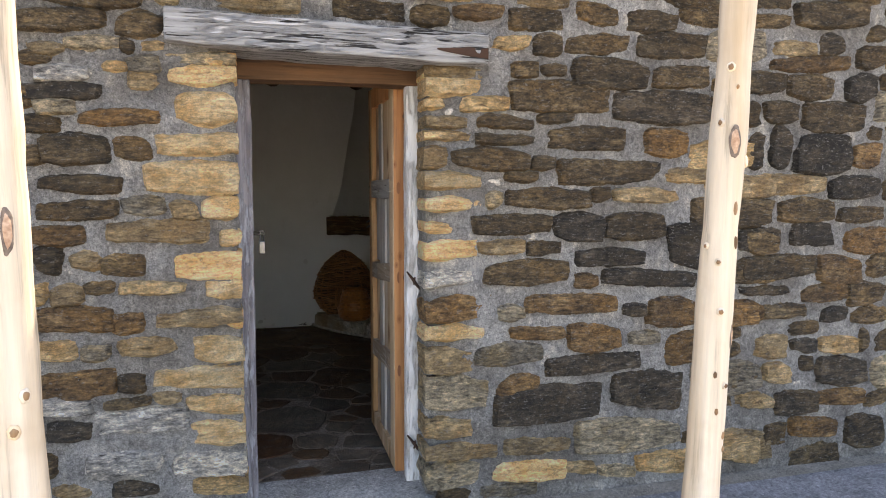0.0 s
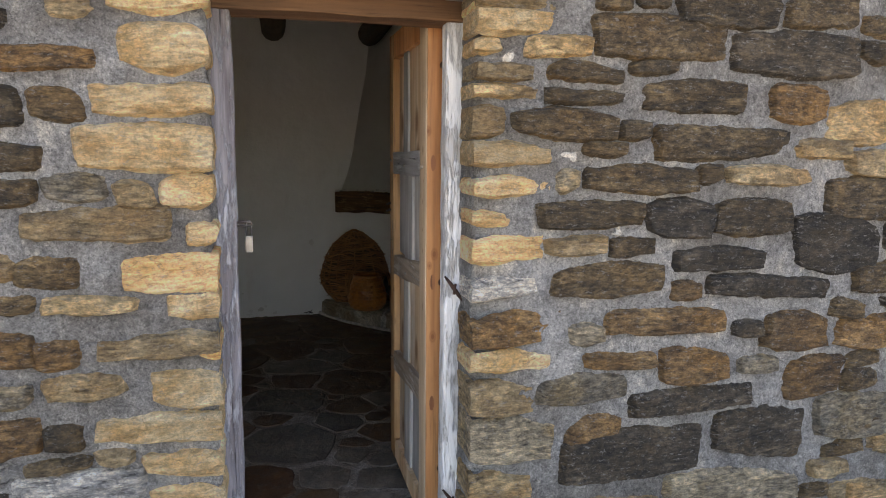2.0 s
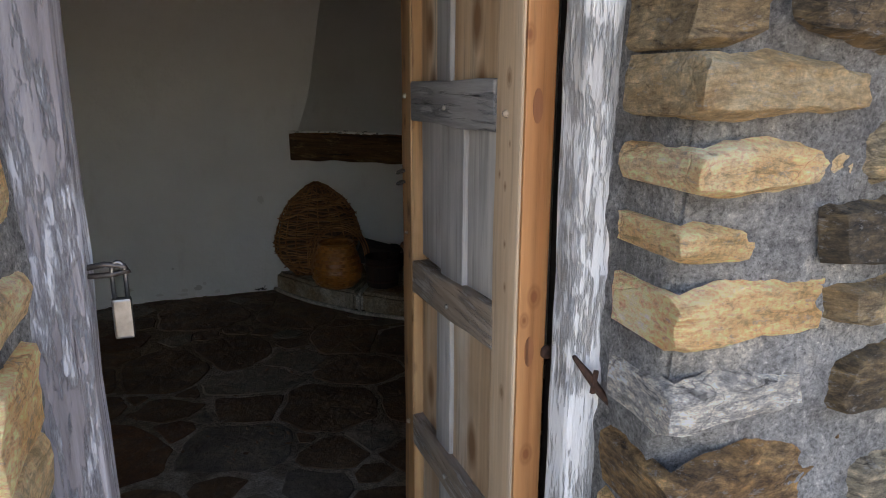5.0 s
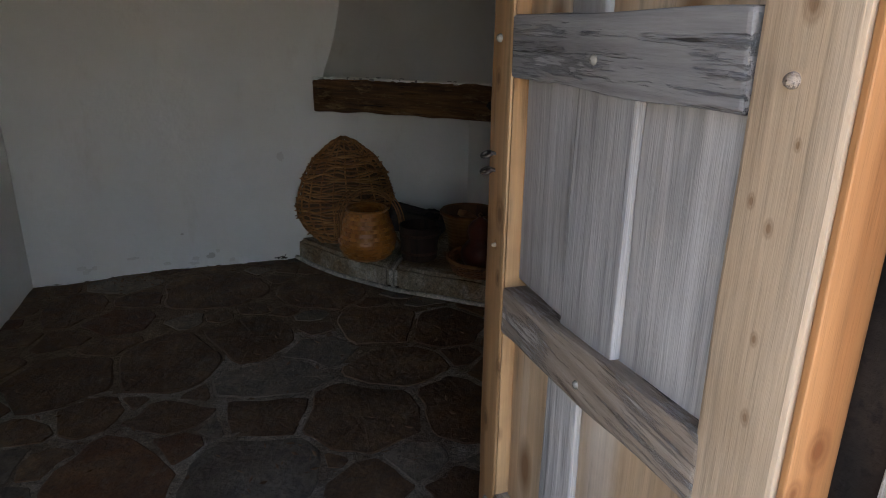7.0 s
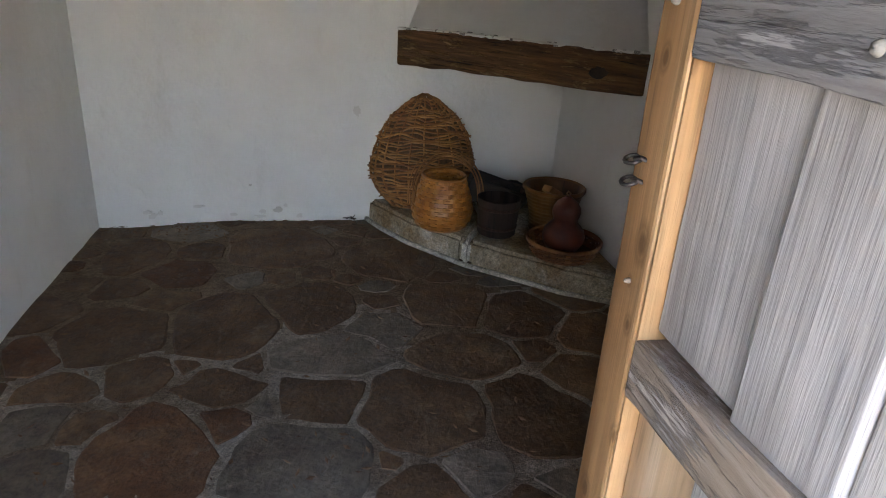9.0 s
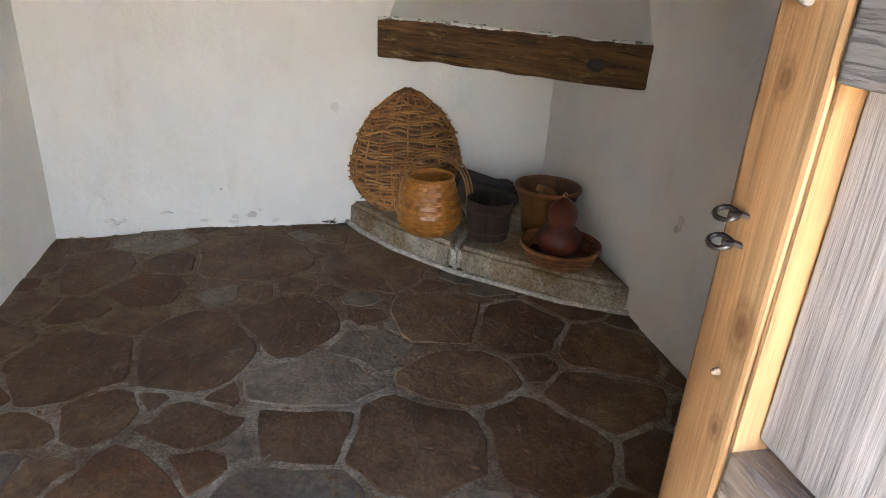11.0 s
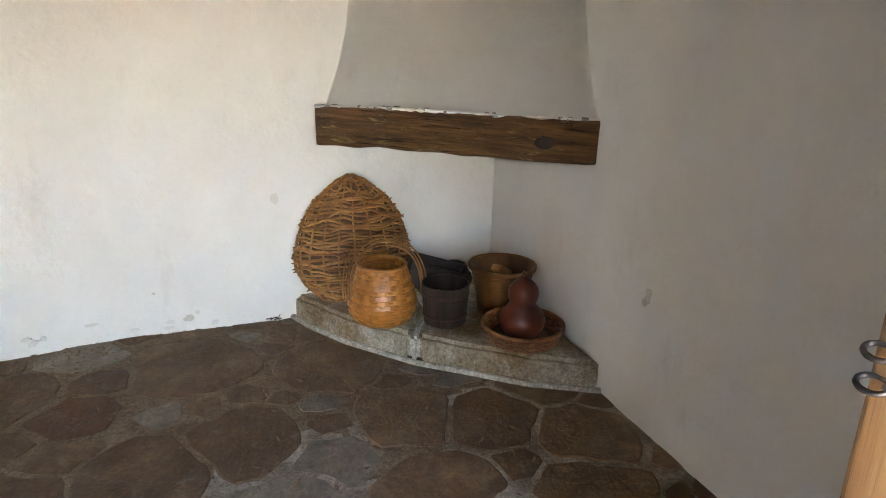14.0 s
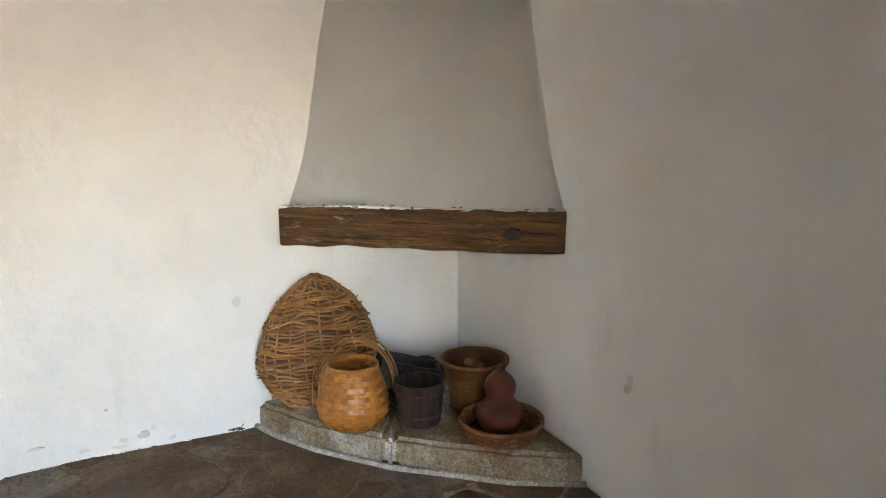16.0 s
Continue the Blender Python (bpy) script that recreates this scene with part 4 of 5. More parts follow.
# ---- peeled poles before the wall ----
def pole(x, y, lean_x, lean_y, r, seed, marks):
    ob = thing("pole", (x, y, 0.0), "pale peeled tree pole with dark knots, standing upright", "pole", group="peeled poles")
    dice = random.Random(seed)
    pts = []
    for k in range(40):
        z = -0.01 + 2.9 * k / 39
        pts.append((x + lean_x * (z - 1.2) + 0.012 * noise.noise(Vector((z * 1.3, seed, 0))), y + lean_y * (z - 1.2) + 0.012 * noise.noise(Vector((z * 1.3, 0, seed))), z))
    bm = tube(bmesh.new(), pts, lambda s: r * (1.1 - 0.22 * s + 0.09 * noise.noise(Vector((s * 14, seed, 3))) + 0.04 * noise.noise(Vector((s * 40, seed, 9)))), 16)
    part("trunk", bm, WOOD_POLE, ob, smooth=True)
    for z, side, wide, tall, kind in marks:
        a = -math.pi / 2 + math.asin(max(-0.98, min(0.98, side)))
        s = (z + 0.01) / 2.9
        c = Vector((x + lean_x * (z - 1.2) + 0.012 * noise.noise(Vector((z * 1.3, seed, 0))), y + lean_y * (z - 1.2) + 0.012 * noise.noise(Vector((z * 1.3, 0, seed))), z))
        rr = r * (1.1 - 0.22 * s + 0.09 * noise.noise(Vector((s * 14, seed, 3))) + 0.04 * noise.noise(Vector((s * 40, seed, 9))))
        # a collar of pale wood with the dark heart of the branch in it, or a bare scar
        shells = {"knot": (("knot", 1.0, 0.004, WOOD_KNOT),), "collar": (("branch_collar", 1.25, 0.007, WOOD_POLE), ("knot", 0.95, 0.0092, WOOD_KNOT)), "scar": (("branch_scar", 1.0, 0.003, SCAR_RIM), ("bare_wood", 0.8, 0.0042, SCAR))}[kind]
        for name, size, lift, mat in shells:
            own = bmesh.new()
            bmesh.ops.create_icosphere(own, subdivisions=3, radius=1.0)
            for v in own.verts:
                n = 1 + 0.22 * noise.noise(v.co * 1.7 + Vector((z * 9, 0, seed)))
                bow = (v.co.x * wide * size) ** 2 / (2 * rr)
                v.co = Vector((v.co.x * wide * size * n, v.co.y * lift + bow, v.co.z * tall * size * n))
            at = Matrix.Translation(c + Vector((math.cos(a), math.sin(a), 0)) * rr) @ Matrix.Rotation(a + math.pi / 2, 4, "Z")
            bmesh.ops.transform(own, matrix=at, verts=own.verts)
            part(name, own, mat, ob, {"knot": "dark knot", "branch_scar": "grey-rimmed branch scar", "bare_wood": "orange bare wood"}.get(name, ""), smooth=True)
    return ob


# height, place across, half width, half height, kind
POLE_MARKS = [
    (1.74, -0.72, 0.0089, 0.0101, "collar"), (1.69, -0.34, 0.0038, 0.0057, "knot"), (1.6, -0.89, 0.0076, 0.0095, "collar"), (1.55, -0.28, 0.0152, 0.0419, "scar"),
    (1.5, 0.9, 0.0095, 0.0127, "collar"), (1.38, 0.17, 0.0063, 0.0178, "knot"), (1.29, 0.44, 0.0063, 0.0165, "knot"), (1.28, -1.08, 0.0057, 0.0076, "collar"),
    (1.24, -0.58, 0.007, 0.0076, "collar"), (1.11, -0.31, 0.0082, 0.0089, "collar"), (1.04, 0.72, 0.0076, 0.0368, "scar"), (0.94, -0.34, 0.0051, 0.0089, "knot"),
    (0.91, 0.28, 0.0076, 0.0082, "collar"), (0.84, -0.15, 0.0051, 0.0089, "knot"), (0.77, 0.51, 0.0063, 0.0114, "knot"), (0.73, 0.63, 0.0051, 0.0076, "knot"),
]
pole(1.341, 2.18, 0.041, 0.0, 0.046, 3, POLE_MARKS)
pole(-0.34, 2.17, -0.011, 0.0, 0.056, 8, [(0.62, 0.5, 0.008, 0.02, "knot"), (0.95, 0.35, 0.01, 0.012, "collar"), (1.02, 0.7, 0.009, 0.012, "collar"), (1.35, 0.55, 0.012, 0.05, "scar"), (1.5, 0.3, 0.006, 0.02, "knot"), (1.72, 0.6, 0.006, 0.03, "knot")])

# ---- wicker cover leaning on the back wall ----
cover = thing("wicker_cover", (0.94, 7.36, HEARTH), "domed brown wicker cover of loose twigs leaning against the wall", "basket")


def cover_point(u, a, lift=0.0):
    """u: 0 at the foot to 1 at the tip; a: angle round, 0 at its side."""
    prof = [(0.0, 0.15), (0.12, 0.235), (0.25, 0.285), (0.38, 0.295), (0.52, 0.275), (0.66, 0.245), (0.8, 0.185), (0.9, 0.115), (0.97, 0.055), (1.0, 0.012)]
    r = np.interp(u, [p[0] for p in prof], [p[1] for p in prof]) + lift
    x = r * math.cos(a) * (1.05 if math.cos(a) > 0 else 0.98) + 0.025 * (u - 0.4)
    d = 0.42 * r * math.sin(a)
    z = 0.625 * u
    return Vector((0.942 + x, 7.325 + 0.11 * u - d * (1 - 0.3 * u), HEARTH + 0.002 + z))


dice = random.Random(11)
weave = bmesh.new()
for c in range(46):
    u0 = 0.01 + 0.95 * c / 45
    phase = c % 2 * math.pi
    pts = []
    for k in range(41):
        a = -0.35 + (math.pi + 0.7) * k / 40
        lift = 0.006 * math.sin(a * 9 + phase)
        u = u0 + 0.04 * noise.noise(Vector((a * 1.3, c * 0.35, 1))) + 0.022 * noise.noise(Vector((a * 3, c * 1.7, 5)))
        pts.append(cover_point(min(0.99, max(0.0, u)), a, lift))
    tube(weave, pts, dice.uniform(0.0045, 0.0078), 5)
part("weave", weave, WICKER, cover, "irregular brown twigs", smooth=True, kind="stuff")
for k in range(13):
    a = -0.2 + (math.pi + 0.4) * k / 12
    pts = [cover_point(u, a + 0.05 * noise.noise(Vector((u * 4, k, 0))), 0.0) for u in np.linspace(0.0, 1.0, 16)]
    part("rib", tube(bmesh.new(), pts, 0.0055, 5), WICKER, cover, smooth=True)
# added dark sheet just inside the twigs: shade in the gaps, put into colour
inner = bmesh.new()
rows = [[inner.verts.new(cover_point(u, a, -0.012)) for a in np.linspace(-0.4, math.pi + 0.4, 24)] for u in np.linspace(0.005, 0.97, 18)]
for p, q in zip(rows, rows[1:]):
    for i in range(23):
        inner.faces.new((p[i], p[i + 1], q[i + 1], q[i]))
part("lining", inner, WICKER_DARK_AND_SHADE, cover, "dark backing sheet that stands for the shade between the twigs", smooth=True)
ends = bmesh.new()
for k in range(46):
    side = k % 2
    u = dice.uniform(0.05, 0.85)
    p = cover_point(u, math.pi - 0.1 if side else 0.1)
    tube(ends, [p, p + Vector((dice.uniform(0.008, 0.022) * (-1 if side else 1), -0.006, dice.uniform(-0.012, 0.012)))], 0.0035, 4)
part("twig_ends", ends, WICKER, cover, "projecting twig ends", kind="stuff")


# ---- woven baskets ----
def woven(parent, centre, profile, bands, stakes, mat, thick=0.004, ripple=0.0035, steps=72, label=""):
    """Flat strips going over and under upright stakes on a turned shape given by (height, radius) pairs."""
    hs, rs = [p[0] for p in profile], [p[1] for p in profile]
    cx, cy, cz = centre
    edges = np.linspace(hs[0], hs[-1], bands + 1)
    bm = bmesh.new()
    for b in range(bands):
        z0, z1 = edges[b] + 0.0012, edges[b + 1] - 0.0012
        rings = []
        for z, inset in ((z0, 0.0), (z1, 0.0), (z1, thick), (z0, thick)):
            ring = []
            for k in range(steps):
                a = k * math.tau / steps
                r = np.interp(z, hs, rs) + ripple * math.sin(a * stakes / 2 + b * math.pi) - inset
                ring.append(bm.verts.new((cx + r * math.cos(a), cy + r * math.sin(a), cz + z)))
            rings.append(ring)
        for m in range(4):
            p, q = rings[m], rings[(m + 1) % 4]
            for k in range(steps):
                bm.faces.new((p[k], p[(k + 1) % steps], q[(k + 1) % steps], q[k]))
    part("weave", bm, mat, parent, label, kind="stuff")
    up = bmesh.new()
    for s in range(stakes):
        a0 = (s + 0.5) * math.tau / stakes
        half = 0.33 * math.tau / stakes
        last = None
        for z in np.linspace(hs[0], hs[-1], bands * 2 + 1):
            b = min(bands - 1, int((z - hs[0]) / (hs[-1] - hs[0]) * bands))
            r = np.interp(z, hs, rs) - thick / 2 - ripple * 0.9 * math.sin(a0 * stakes / 2 + b * math.pi)
            row = [up.verts.new((cx + r * math.cos(a0 + d), cy + r * math.sin(a0 + d), cz + z)) for d in (-half, half)]
            if last:
                up.faces.new((last[0], last[1], row[1], row[0]))
            last = row
    part("upright_weave", up, mat, parent, kind="stuff")
    bm, _ = lathe([(0.001, 0.004), (rs[0] - 0.004, 0.004), (rs[0] - 0.004, hs[0] + 0.006)], centre, 32)
    part("base", bm, mat, parent)


def rim_ring(parent, centre, r, z, thick, mat, tall=1.6):
    bm, _ = lathe([(r - thick, z - thick * tall), (r + thick, z - thick * tall), (r + thick * 1.1, z), (r + thick * 0.5, z + thick * 0.7), (r - thick * 0.5, z + thick * 0.7), (r - thick, z - thick * tall)], centre, 48,
                  wobble=lambda a, h: 0.0012 * math.sin(a * 40))
    part("rim", bm, mat, parent, smooth=True)


C1 = (1.01, 7.0, HEARTH)
splint_basket = thing("splint_basket", C1, "honey-coloured splint basket with narrow mouth and bent handles", "basket")
woven(splint_basket, C1, [(0.0, 0.115), (0.02, 0.142), (0.06, 0.16), (0.11, 0.165), (0.18, 0.15), (0.24, 0.128), (0.285, 0.112)], 13, 26, SPLINT, ripple=0.003, label="flat honey splints")
rim_ring(splint_basket, C1, 0.112, 0.288, 0.006, SPLINT)
for k, (wide, high, back) in enumerate(((0.165, 0.25, 0.06), (0.178, 0.262, 0.075), (0.19, 0.245, 0.09), (0.172, 0.235, 0.045), (0.2, 0.268, 0.1))):
    pts = []
    for n in range(26):
        a = math.pi * n / 25
        pts.append((C1[0] + 0.012 - wide * math.cos(a) * (1.0 if n < 13 else 1.06), C1[1] - 0.03 + back * math.sin(a) + 0.02 * k / 4, C1[2] + 0.13 + high * math.sin(a) ** 0.75))
    part("handle", tube(bmesh.new(), pts, 0.004, 5), WICKER, splint_basket, "bent brown cane", smooth=True)

C2 = (1.60, 6.93, HEARTH)
coil_basket = thing("coil_basket", C2, "amber coiled basket with a flaring rim holding a wood chip", "basket")
bm, _ = lathe([(0.001, 0.003), (0.11, 0.003)] + [(0.112 + 0.05 * (k / 60) ** 1.8 + 0.0035 * abs(math.sin(k * math.pi / 5)), 0.005 + 0.242 * k / 60) for k in range(61)] + [(0.155, 0.247)] + [(0.15 - 0.05 * (k / 8), 0.242 - 0.2 * k / 8) for k in range(9)] + [(0.001, 0.03)], C2, 56,
              wobble=lambda a, h: 0.0015 * math.sin(a * 42 + h * 300))
part("coil_body", bm, COIL, coil_basket, smooth=True)
rim_ring(coil_basket, C2, 0.16, 0.248, 0.008, COIL)
chip = thing("wood_chip", (1.6, 6.93, HEARTH + 0.18), "split piece of brown wood lying in the basket", "firewood")
own = box((-0.1, -0.025, -0.018), (0.06, 0.03, 0.02), bevel=0.008, cuts=5, rough=0.012)
bmesh.ops.transform(own, matrix=Matrix.Translation((1.60, 6.91, HEARTH + 0.215)) @ Matrix.Rotation(radians(40), 4, "Z") @ Matrix.Rotation(radians(28), 4, "Y"), verts=own.verts)
part("split_wood", own, WICKER, chip)

C3 = (1.565, 6.61, HEARTH)
tray = thing("wicker_tray", C3, "shallow round woven wicker tray under the gourd", "basket")
woven(tray, C3, [(0.0, 0.155), (0.03, 0.168), (0.075, 0.182)], 6, 30, WICKER_RED, ripple=0.004, label="reddish brown wicker")
rim_ring(tray, C3, 0.183, 0.079, 0.007, WICKER_RED)
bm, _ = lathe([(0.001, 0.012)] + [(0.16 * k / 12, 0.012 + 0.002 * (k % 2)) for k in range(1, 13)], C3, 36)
part("floor_weave", bm, WICKER_DARK_AND_SHADE, tray)

C4 = (1.555, 6.605, HEARTH + 0.014)
gourd = thing("gourd", C4, "red-brown bottle gourd standing in the wicker tray", "gourd")
bm, _ = lathe([(0.001, 0.0), (0.045, 0.002), (0.08, 0.022), (0.1, 0.055), (0.106, 0.085), (0.098, 0.118), (0.078, 0.142), (0.062, 0.158), (0.06, 0.172), (0.067, 0.192), (0.07, 0.212), (0.066, 0.236), (0.052, 0.258), (0.034, 0.274), (0.018, 0.284), (0.01, 0.292)], C4, 36)
part("gourd_body", bm, GOURD, gourd, smooth=True)
stem = tube(bmesh.new(), [(C4[0], C4[1], C4[2] + 0.288), (C4[0] - 0.012, C4[1], C4[2] + 0.305), (C4[0] - 0.004, C4[1], C4[2] + 0.314), (C4[0] + 0.01, C4[1], C4[2] + 0.302)], 0.005, 6)
part("stem", stem, WOOD_KNOT, gourd, "small curled stem", smooth=True)

C5 = (1.29, 6.89, HEARTH)
bucket = thing("bucket", C5, "dark brown wooden bucket with an iron hoop", "bucket")
bm, _ = lathe([(0.001, 0.003), (0.094, 0.003), (0.1, 0.01), (0.113, 0.2), (0.104, 0.202), (0.094, 0.03), (0.001, 0.028)], C5, 40, wobble=lambda a, h: 0.0015 * abs(math.sin(a * 9)))
part("bucket_body", bm, BUCKET, bucket)
for z, r in ((0.05, 0.103), (0.155, 0.1105)):
    bm, _ = lathe([(r, z - 0.009), (r + 0.003, z - 0.008), (r + 0.0035, z + 0.008), (r + 0.0005, z + 0.009)], C5, 40)
    part("hoop", bm, RUST, bucket, "rusty iron hoop", smooth=True)

trough = thing("wooden_trough", (1.3, 7.15, HEARTH), "blackened wooden trough lying behind the bucket", "trough")
for name, lo, hi in (("side", (-0.16, -0.06, 0), (0.16, -0.042, 0.13)), ("side", (-0.16, 0.042, 0), (0.16, 0.06, 0.15)), ("end", (-0.16, -0.042, 0), (-0.142, 0.042, 0.14)), ("end", (0.142, -0.042, 0), (0.16, 0.042, 0.14)), ("bottom", (-0.142, -0.042, 0), (0.142, 0.042, 0.018))):
    own = box(lo, hi, bevel=0.004, cuts=3, rough=0.003)
    bmesh.ops.transform(own, matrix=Matrix.Translation((1.31, 7.14, HEARTH + 0.075)) @ Matrix.Rotation(radians(-8), 4, "Z") @ Matrix.Rotation(radians(17), 4, "Y"), verts=own.verts)
    part(name, own, WOOD_CHAR_AND_GAP, trough)
char = thing("charred_wood", (1.45, 7.19, HEARTH), "black charred lump of wood at the back of the hearth", "firewood")
own = bmesh.new()
bmesh.ops.create_icosphere(own, subdivisions=3, radius=1.0)
for v in own.verts:
    n = 1 + 0.25 * noise.noise(v.co * 2.5)
    v.co = Vector((1.45 + v.co.x * 0.09 * n, 7.19 + v.co.y * 0.055 * n, HEARTH + 0.1 + v.co.z * 0.098 * n))
part("charcoal", own, CLOTH, char)

# ---- marks on the plaster ----


def stain(x, y, z, w, h, normal, seed, mat=None):
    """A thin flaked patch on the plaster; normal is 'x' or 'y' for the wall it is on."""
    dice = random.Random(seed)
    bm = bmesh.new()
    ring = []
    for k in range(16):
        a = k * math.tau / 16
        s = dice.uniform(0.55, 1.0)
        u, v = w / 2 * s * math.cos(a), h / 2 * s * math.sin(a)
        ring.append(bm.verts.new((x, y + u, z + v) if normal == "x" else (x + u, y + 0.044 * u, z + v)))
    bm.faces.new(ring)
    r = bmesh.ops.extrude_face_region(bm, geom=bm.faces[:])
    bmesh.ops.translate(bm, verts=[v for v in r["geom"] if isinstance(v, bmesh.types.BMVert)], vec=(0.02, 0, 0) if normal == "x" else (0, 0.03, 0))
    ob = part("plaster_mark", bm, mat or PLASTER_STAIN, at=(x, y, z))
    tagged(ob, "small flaked stain on the whitewash", "stain", kind="structure", group="plaster marks")


stain(1.783, 6.043, 0.54, 0.04, 0.08, "x", 1, SOOT)
stain(1.783, 6.06, 0.51, 0.03, 0.05, "x", 2)
stain(0.13, back_y(0.13) - 0.004, 0.07, 0.06, 0.045, "y", 5)
stain(-0.02, back_y(-0.02) - 0.004, 0.22, 0.02, 0.015, "y", 6)
smudge = random.Random(9)
for k in range(16):
    stain(1.786, smudge.uniform(5.0, 6.25), smudge.uniform(0.03, 0.16), smudge.uniform(0.03, 0.12), smudge.uniform(0.02, 0.06), "x", 20 + k, SOOT)
for k in range(10):
    x = smudge.uniform(-0.6, 0.5)
    stain(x, back_y(x) - 0.0015, smudge.uniform(0.03, 0.1), smudge.uniform(0.03, 0.1), smudge.uniform(0.015, 0.04), "y", 40 + k, SOOT)
stain(0.58, back_y(0.58) - 0.003, 0.655, 0.05, 0.075, "y", 60, SOOT)

# ---- litter ----
dice = random.Random(21)
litter = bmesh.new()
for k in range(900):
    near = dice.random()
    if near < 0.45:
        x = dice.uniform(-0.8, 0.62)
        y = back_y(x) - 0.01 - abs(dice.gauss(0.03, 0.12))
    else:
        x, y = dice.uniform(-0.8, 1.65), dice.uniform(5.2, 7.2)
    if (x - 0.6) * 1.0 + (y - 7.42) * 0.93 > 0 and x > 0.55:
        continue
    size = dice.uniform(0.005, 0.02)
    a = dice.uniform(0, math.tau)
    z = slope(y) + 0.007
    d = Vector((math.cos(a), math.sin(a), 0)) * size
    s = Vector((-d.y, d.x, 0)) * dice.uniform(0.15, 0.5)
    up = Vector((0, 0, size * dice.uniform(0.1, 0.5)))
    c = Vector((x, y, z))
    v = [litter.verts.new(p) for p in (c - d, c + s, c + d + up, c - s + up * 0.6)]
    litter.faces.new((v[0], v[1], v[2]))
    litter.faces.new((v[0], v[2], v[3]))
tagged(part("leaf_litter", litter, LEAF, kind="stuff"), "dry leaf bits and dust on the floor", "litter")
twig = bmesh.new()
for k in range(9):
    p = Vector((0.55 + dice.uniform(-0.04, 0.05), 7.425 + dice.uniform(-0.03, 0.01), 0.025))
    tube(twig, [p, p + Vector((dice.uniform(-0.03, 0.03), dice.uniform(-0.02, 0), dice.uniform(0.005, 0.035)))], 0.003, 4)
tagged(part("dry_twigs", twig, WOOD_CHAR_AND_GAP, kind="stuff"), "small heap of dry twigs by the wall", "litter")

# ---- stones of the front wall: centre x, height z, width, height, kind (0 dark, 1 ochre, 2 grey, 3 lime-washed, 4 tan, 5 rust-brown, 6 blackened), rise along x ----
QUOINS_LEFT_A = [
    (0.0, 1.92, 0.14, 0.044, 1, 0.08), (-0.12, 1.91, 0.11, 0.048, 2, 0.06), (-0.04, 1.85, 0.26, 0.071, 1, 0.06), (-0.04, 1.73, 0.24, 0.106, 1, 0.05),
    (-0.07, 1.59, 0.29, 0.077, 1, 0.05), (-0.1, 1.46, 0.35, 0.102, 1, 0.01), (-0.0, 1.34, 0.15, 0.082, 1, 0.04), (0.03, 1.23, 0.09, 0.084, 1, -0.03),
    (-0.05, 1.12, 0.26, 0.093, 1, 0.04), (0.01, 1.02, 0.14, 0.063, 1, -0.01), (-0.11, 0.92, 0.26, 0.073, 4, 0.0), (0.04, 0.89, 0.06, 0.045, 1, -0.09),
    (-0.02, 0.78, 0.18, 0.091, 1, -0.1), (-0.1, 0.68, 0.33, 0.066, 1, -0.08), (-0.04, 0.56, 0.2, 0.066, 1, -0.13), (-0.04, 0.44, 0.19, 0.093, 1, -0.15),
]
QUOINS_LEFT_B = [
    (-0.08, 0.32, 0.25, 0.082, 3, -0.12), (-0.05, 0.22, 0.2, 0.071, 4, -0.18),
]
RUBBLE_LEFT_A = [
    (-0.51, 2.03, 0.28, 0.075, 0, 0.06), (-0.25, 2.03, 0.17, 0.08, 0, 0.06), (-0.56, 1.92, 0.09, 0.043, 4, 0.05), (-0.42, 1.95, 0.19, 0.055, 2, 0.06),
    (-0.21, 1.95, 0.08, 0.033, 4, 0.06), (-0.6, 1.89, 0.11, 0.043, 0, 0.05), (-0.34, 1.87, 0.08, 0.041, 4, 0.04), (-0.24, 1.88, 0.11, 0.055, 2, 0.05),
    (-0.51, 1.84, 0.18, 0.06, 3, 0.0), (-0.53, 1.77, 0.27, 0.064, 6, 0.04), (-0.25, 1.82, 0.1, 0.066, 4, -0.19), (-0.55, 1.71, 0.13, 0.042, 2, 0.03),
    (-0.33, 1.69, 0.27, 0.069, 5, 0.03), (-0.6, 1.65, 0.14, 0.058, 0, 0.02), (-0.48, 1.56, 0.22, 0.089, 0, 0.01), (-0.63, 1.54, 0.07, 0.075, 0, 0.01),
]
RUBBLE_LEFT_B = [
    (-0.3, 1.57, 0.13, 0.079, 0, 0.02), (-0.13, 1.34, 0.09, 0.071, 4, -0.01), (-0.48, 1.44, 0.28, 0.054, 0, 0.0), (-0.49, 1.35, 0.27, 0.072, 0, 0.01),
    (-0.57, 1.25, 0.19, 0.066, 5, -0.02), (-0.21, 1.26, 0.35, 0.08, 4, 0.0), (-0.61, 1.15, 0.08, 0.091, 0, -0.04), (-0.47, 1.15, 0.09, 0.063, 4, -0.03),
    (-0.34, 1.14, 0.16, 0.073, 0, -0.08), (-0.43, 1.05, 0.09, 0.039, 0, -0.03), (-0.25, 1.04, 0.23, 0.05, 4, -0.02), (-0.64, 1.03, 0.06, 0.059, 4, 0.18),
    (-0.52, 0.93, 0.27, 0.076, 5, -0.05), (-0.33, 0.91, 0.1, 0.072, 5, -0.06), (-0.58, 0.81, 0.14, 0.072, 4, 0.0), (-0.46, 0.8, 0.1, 0.054, 2, -0.06),
]
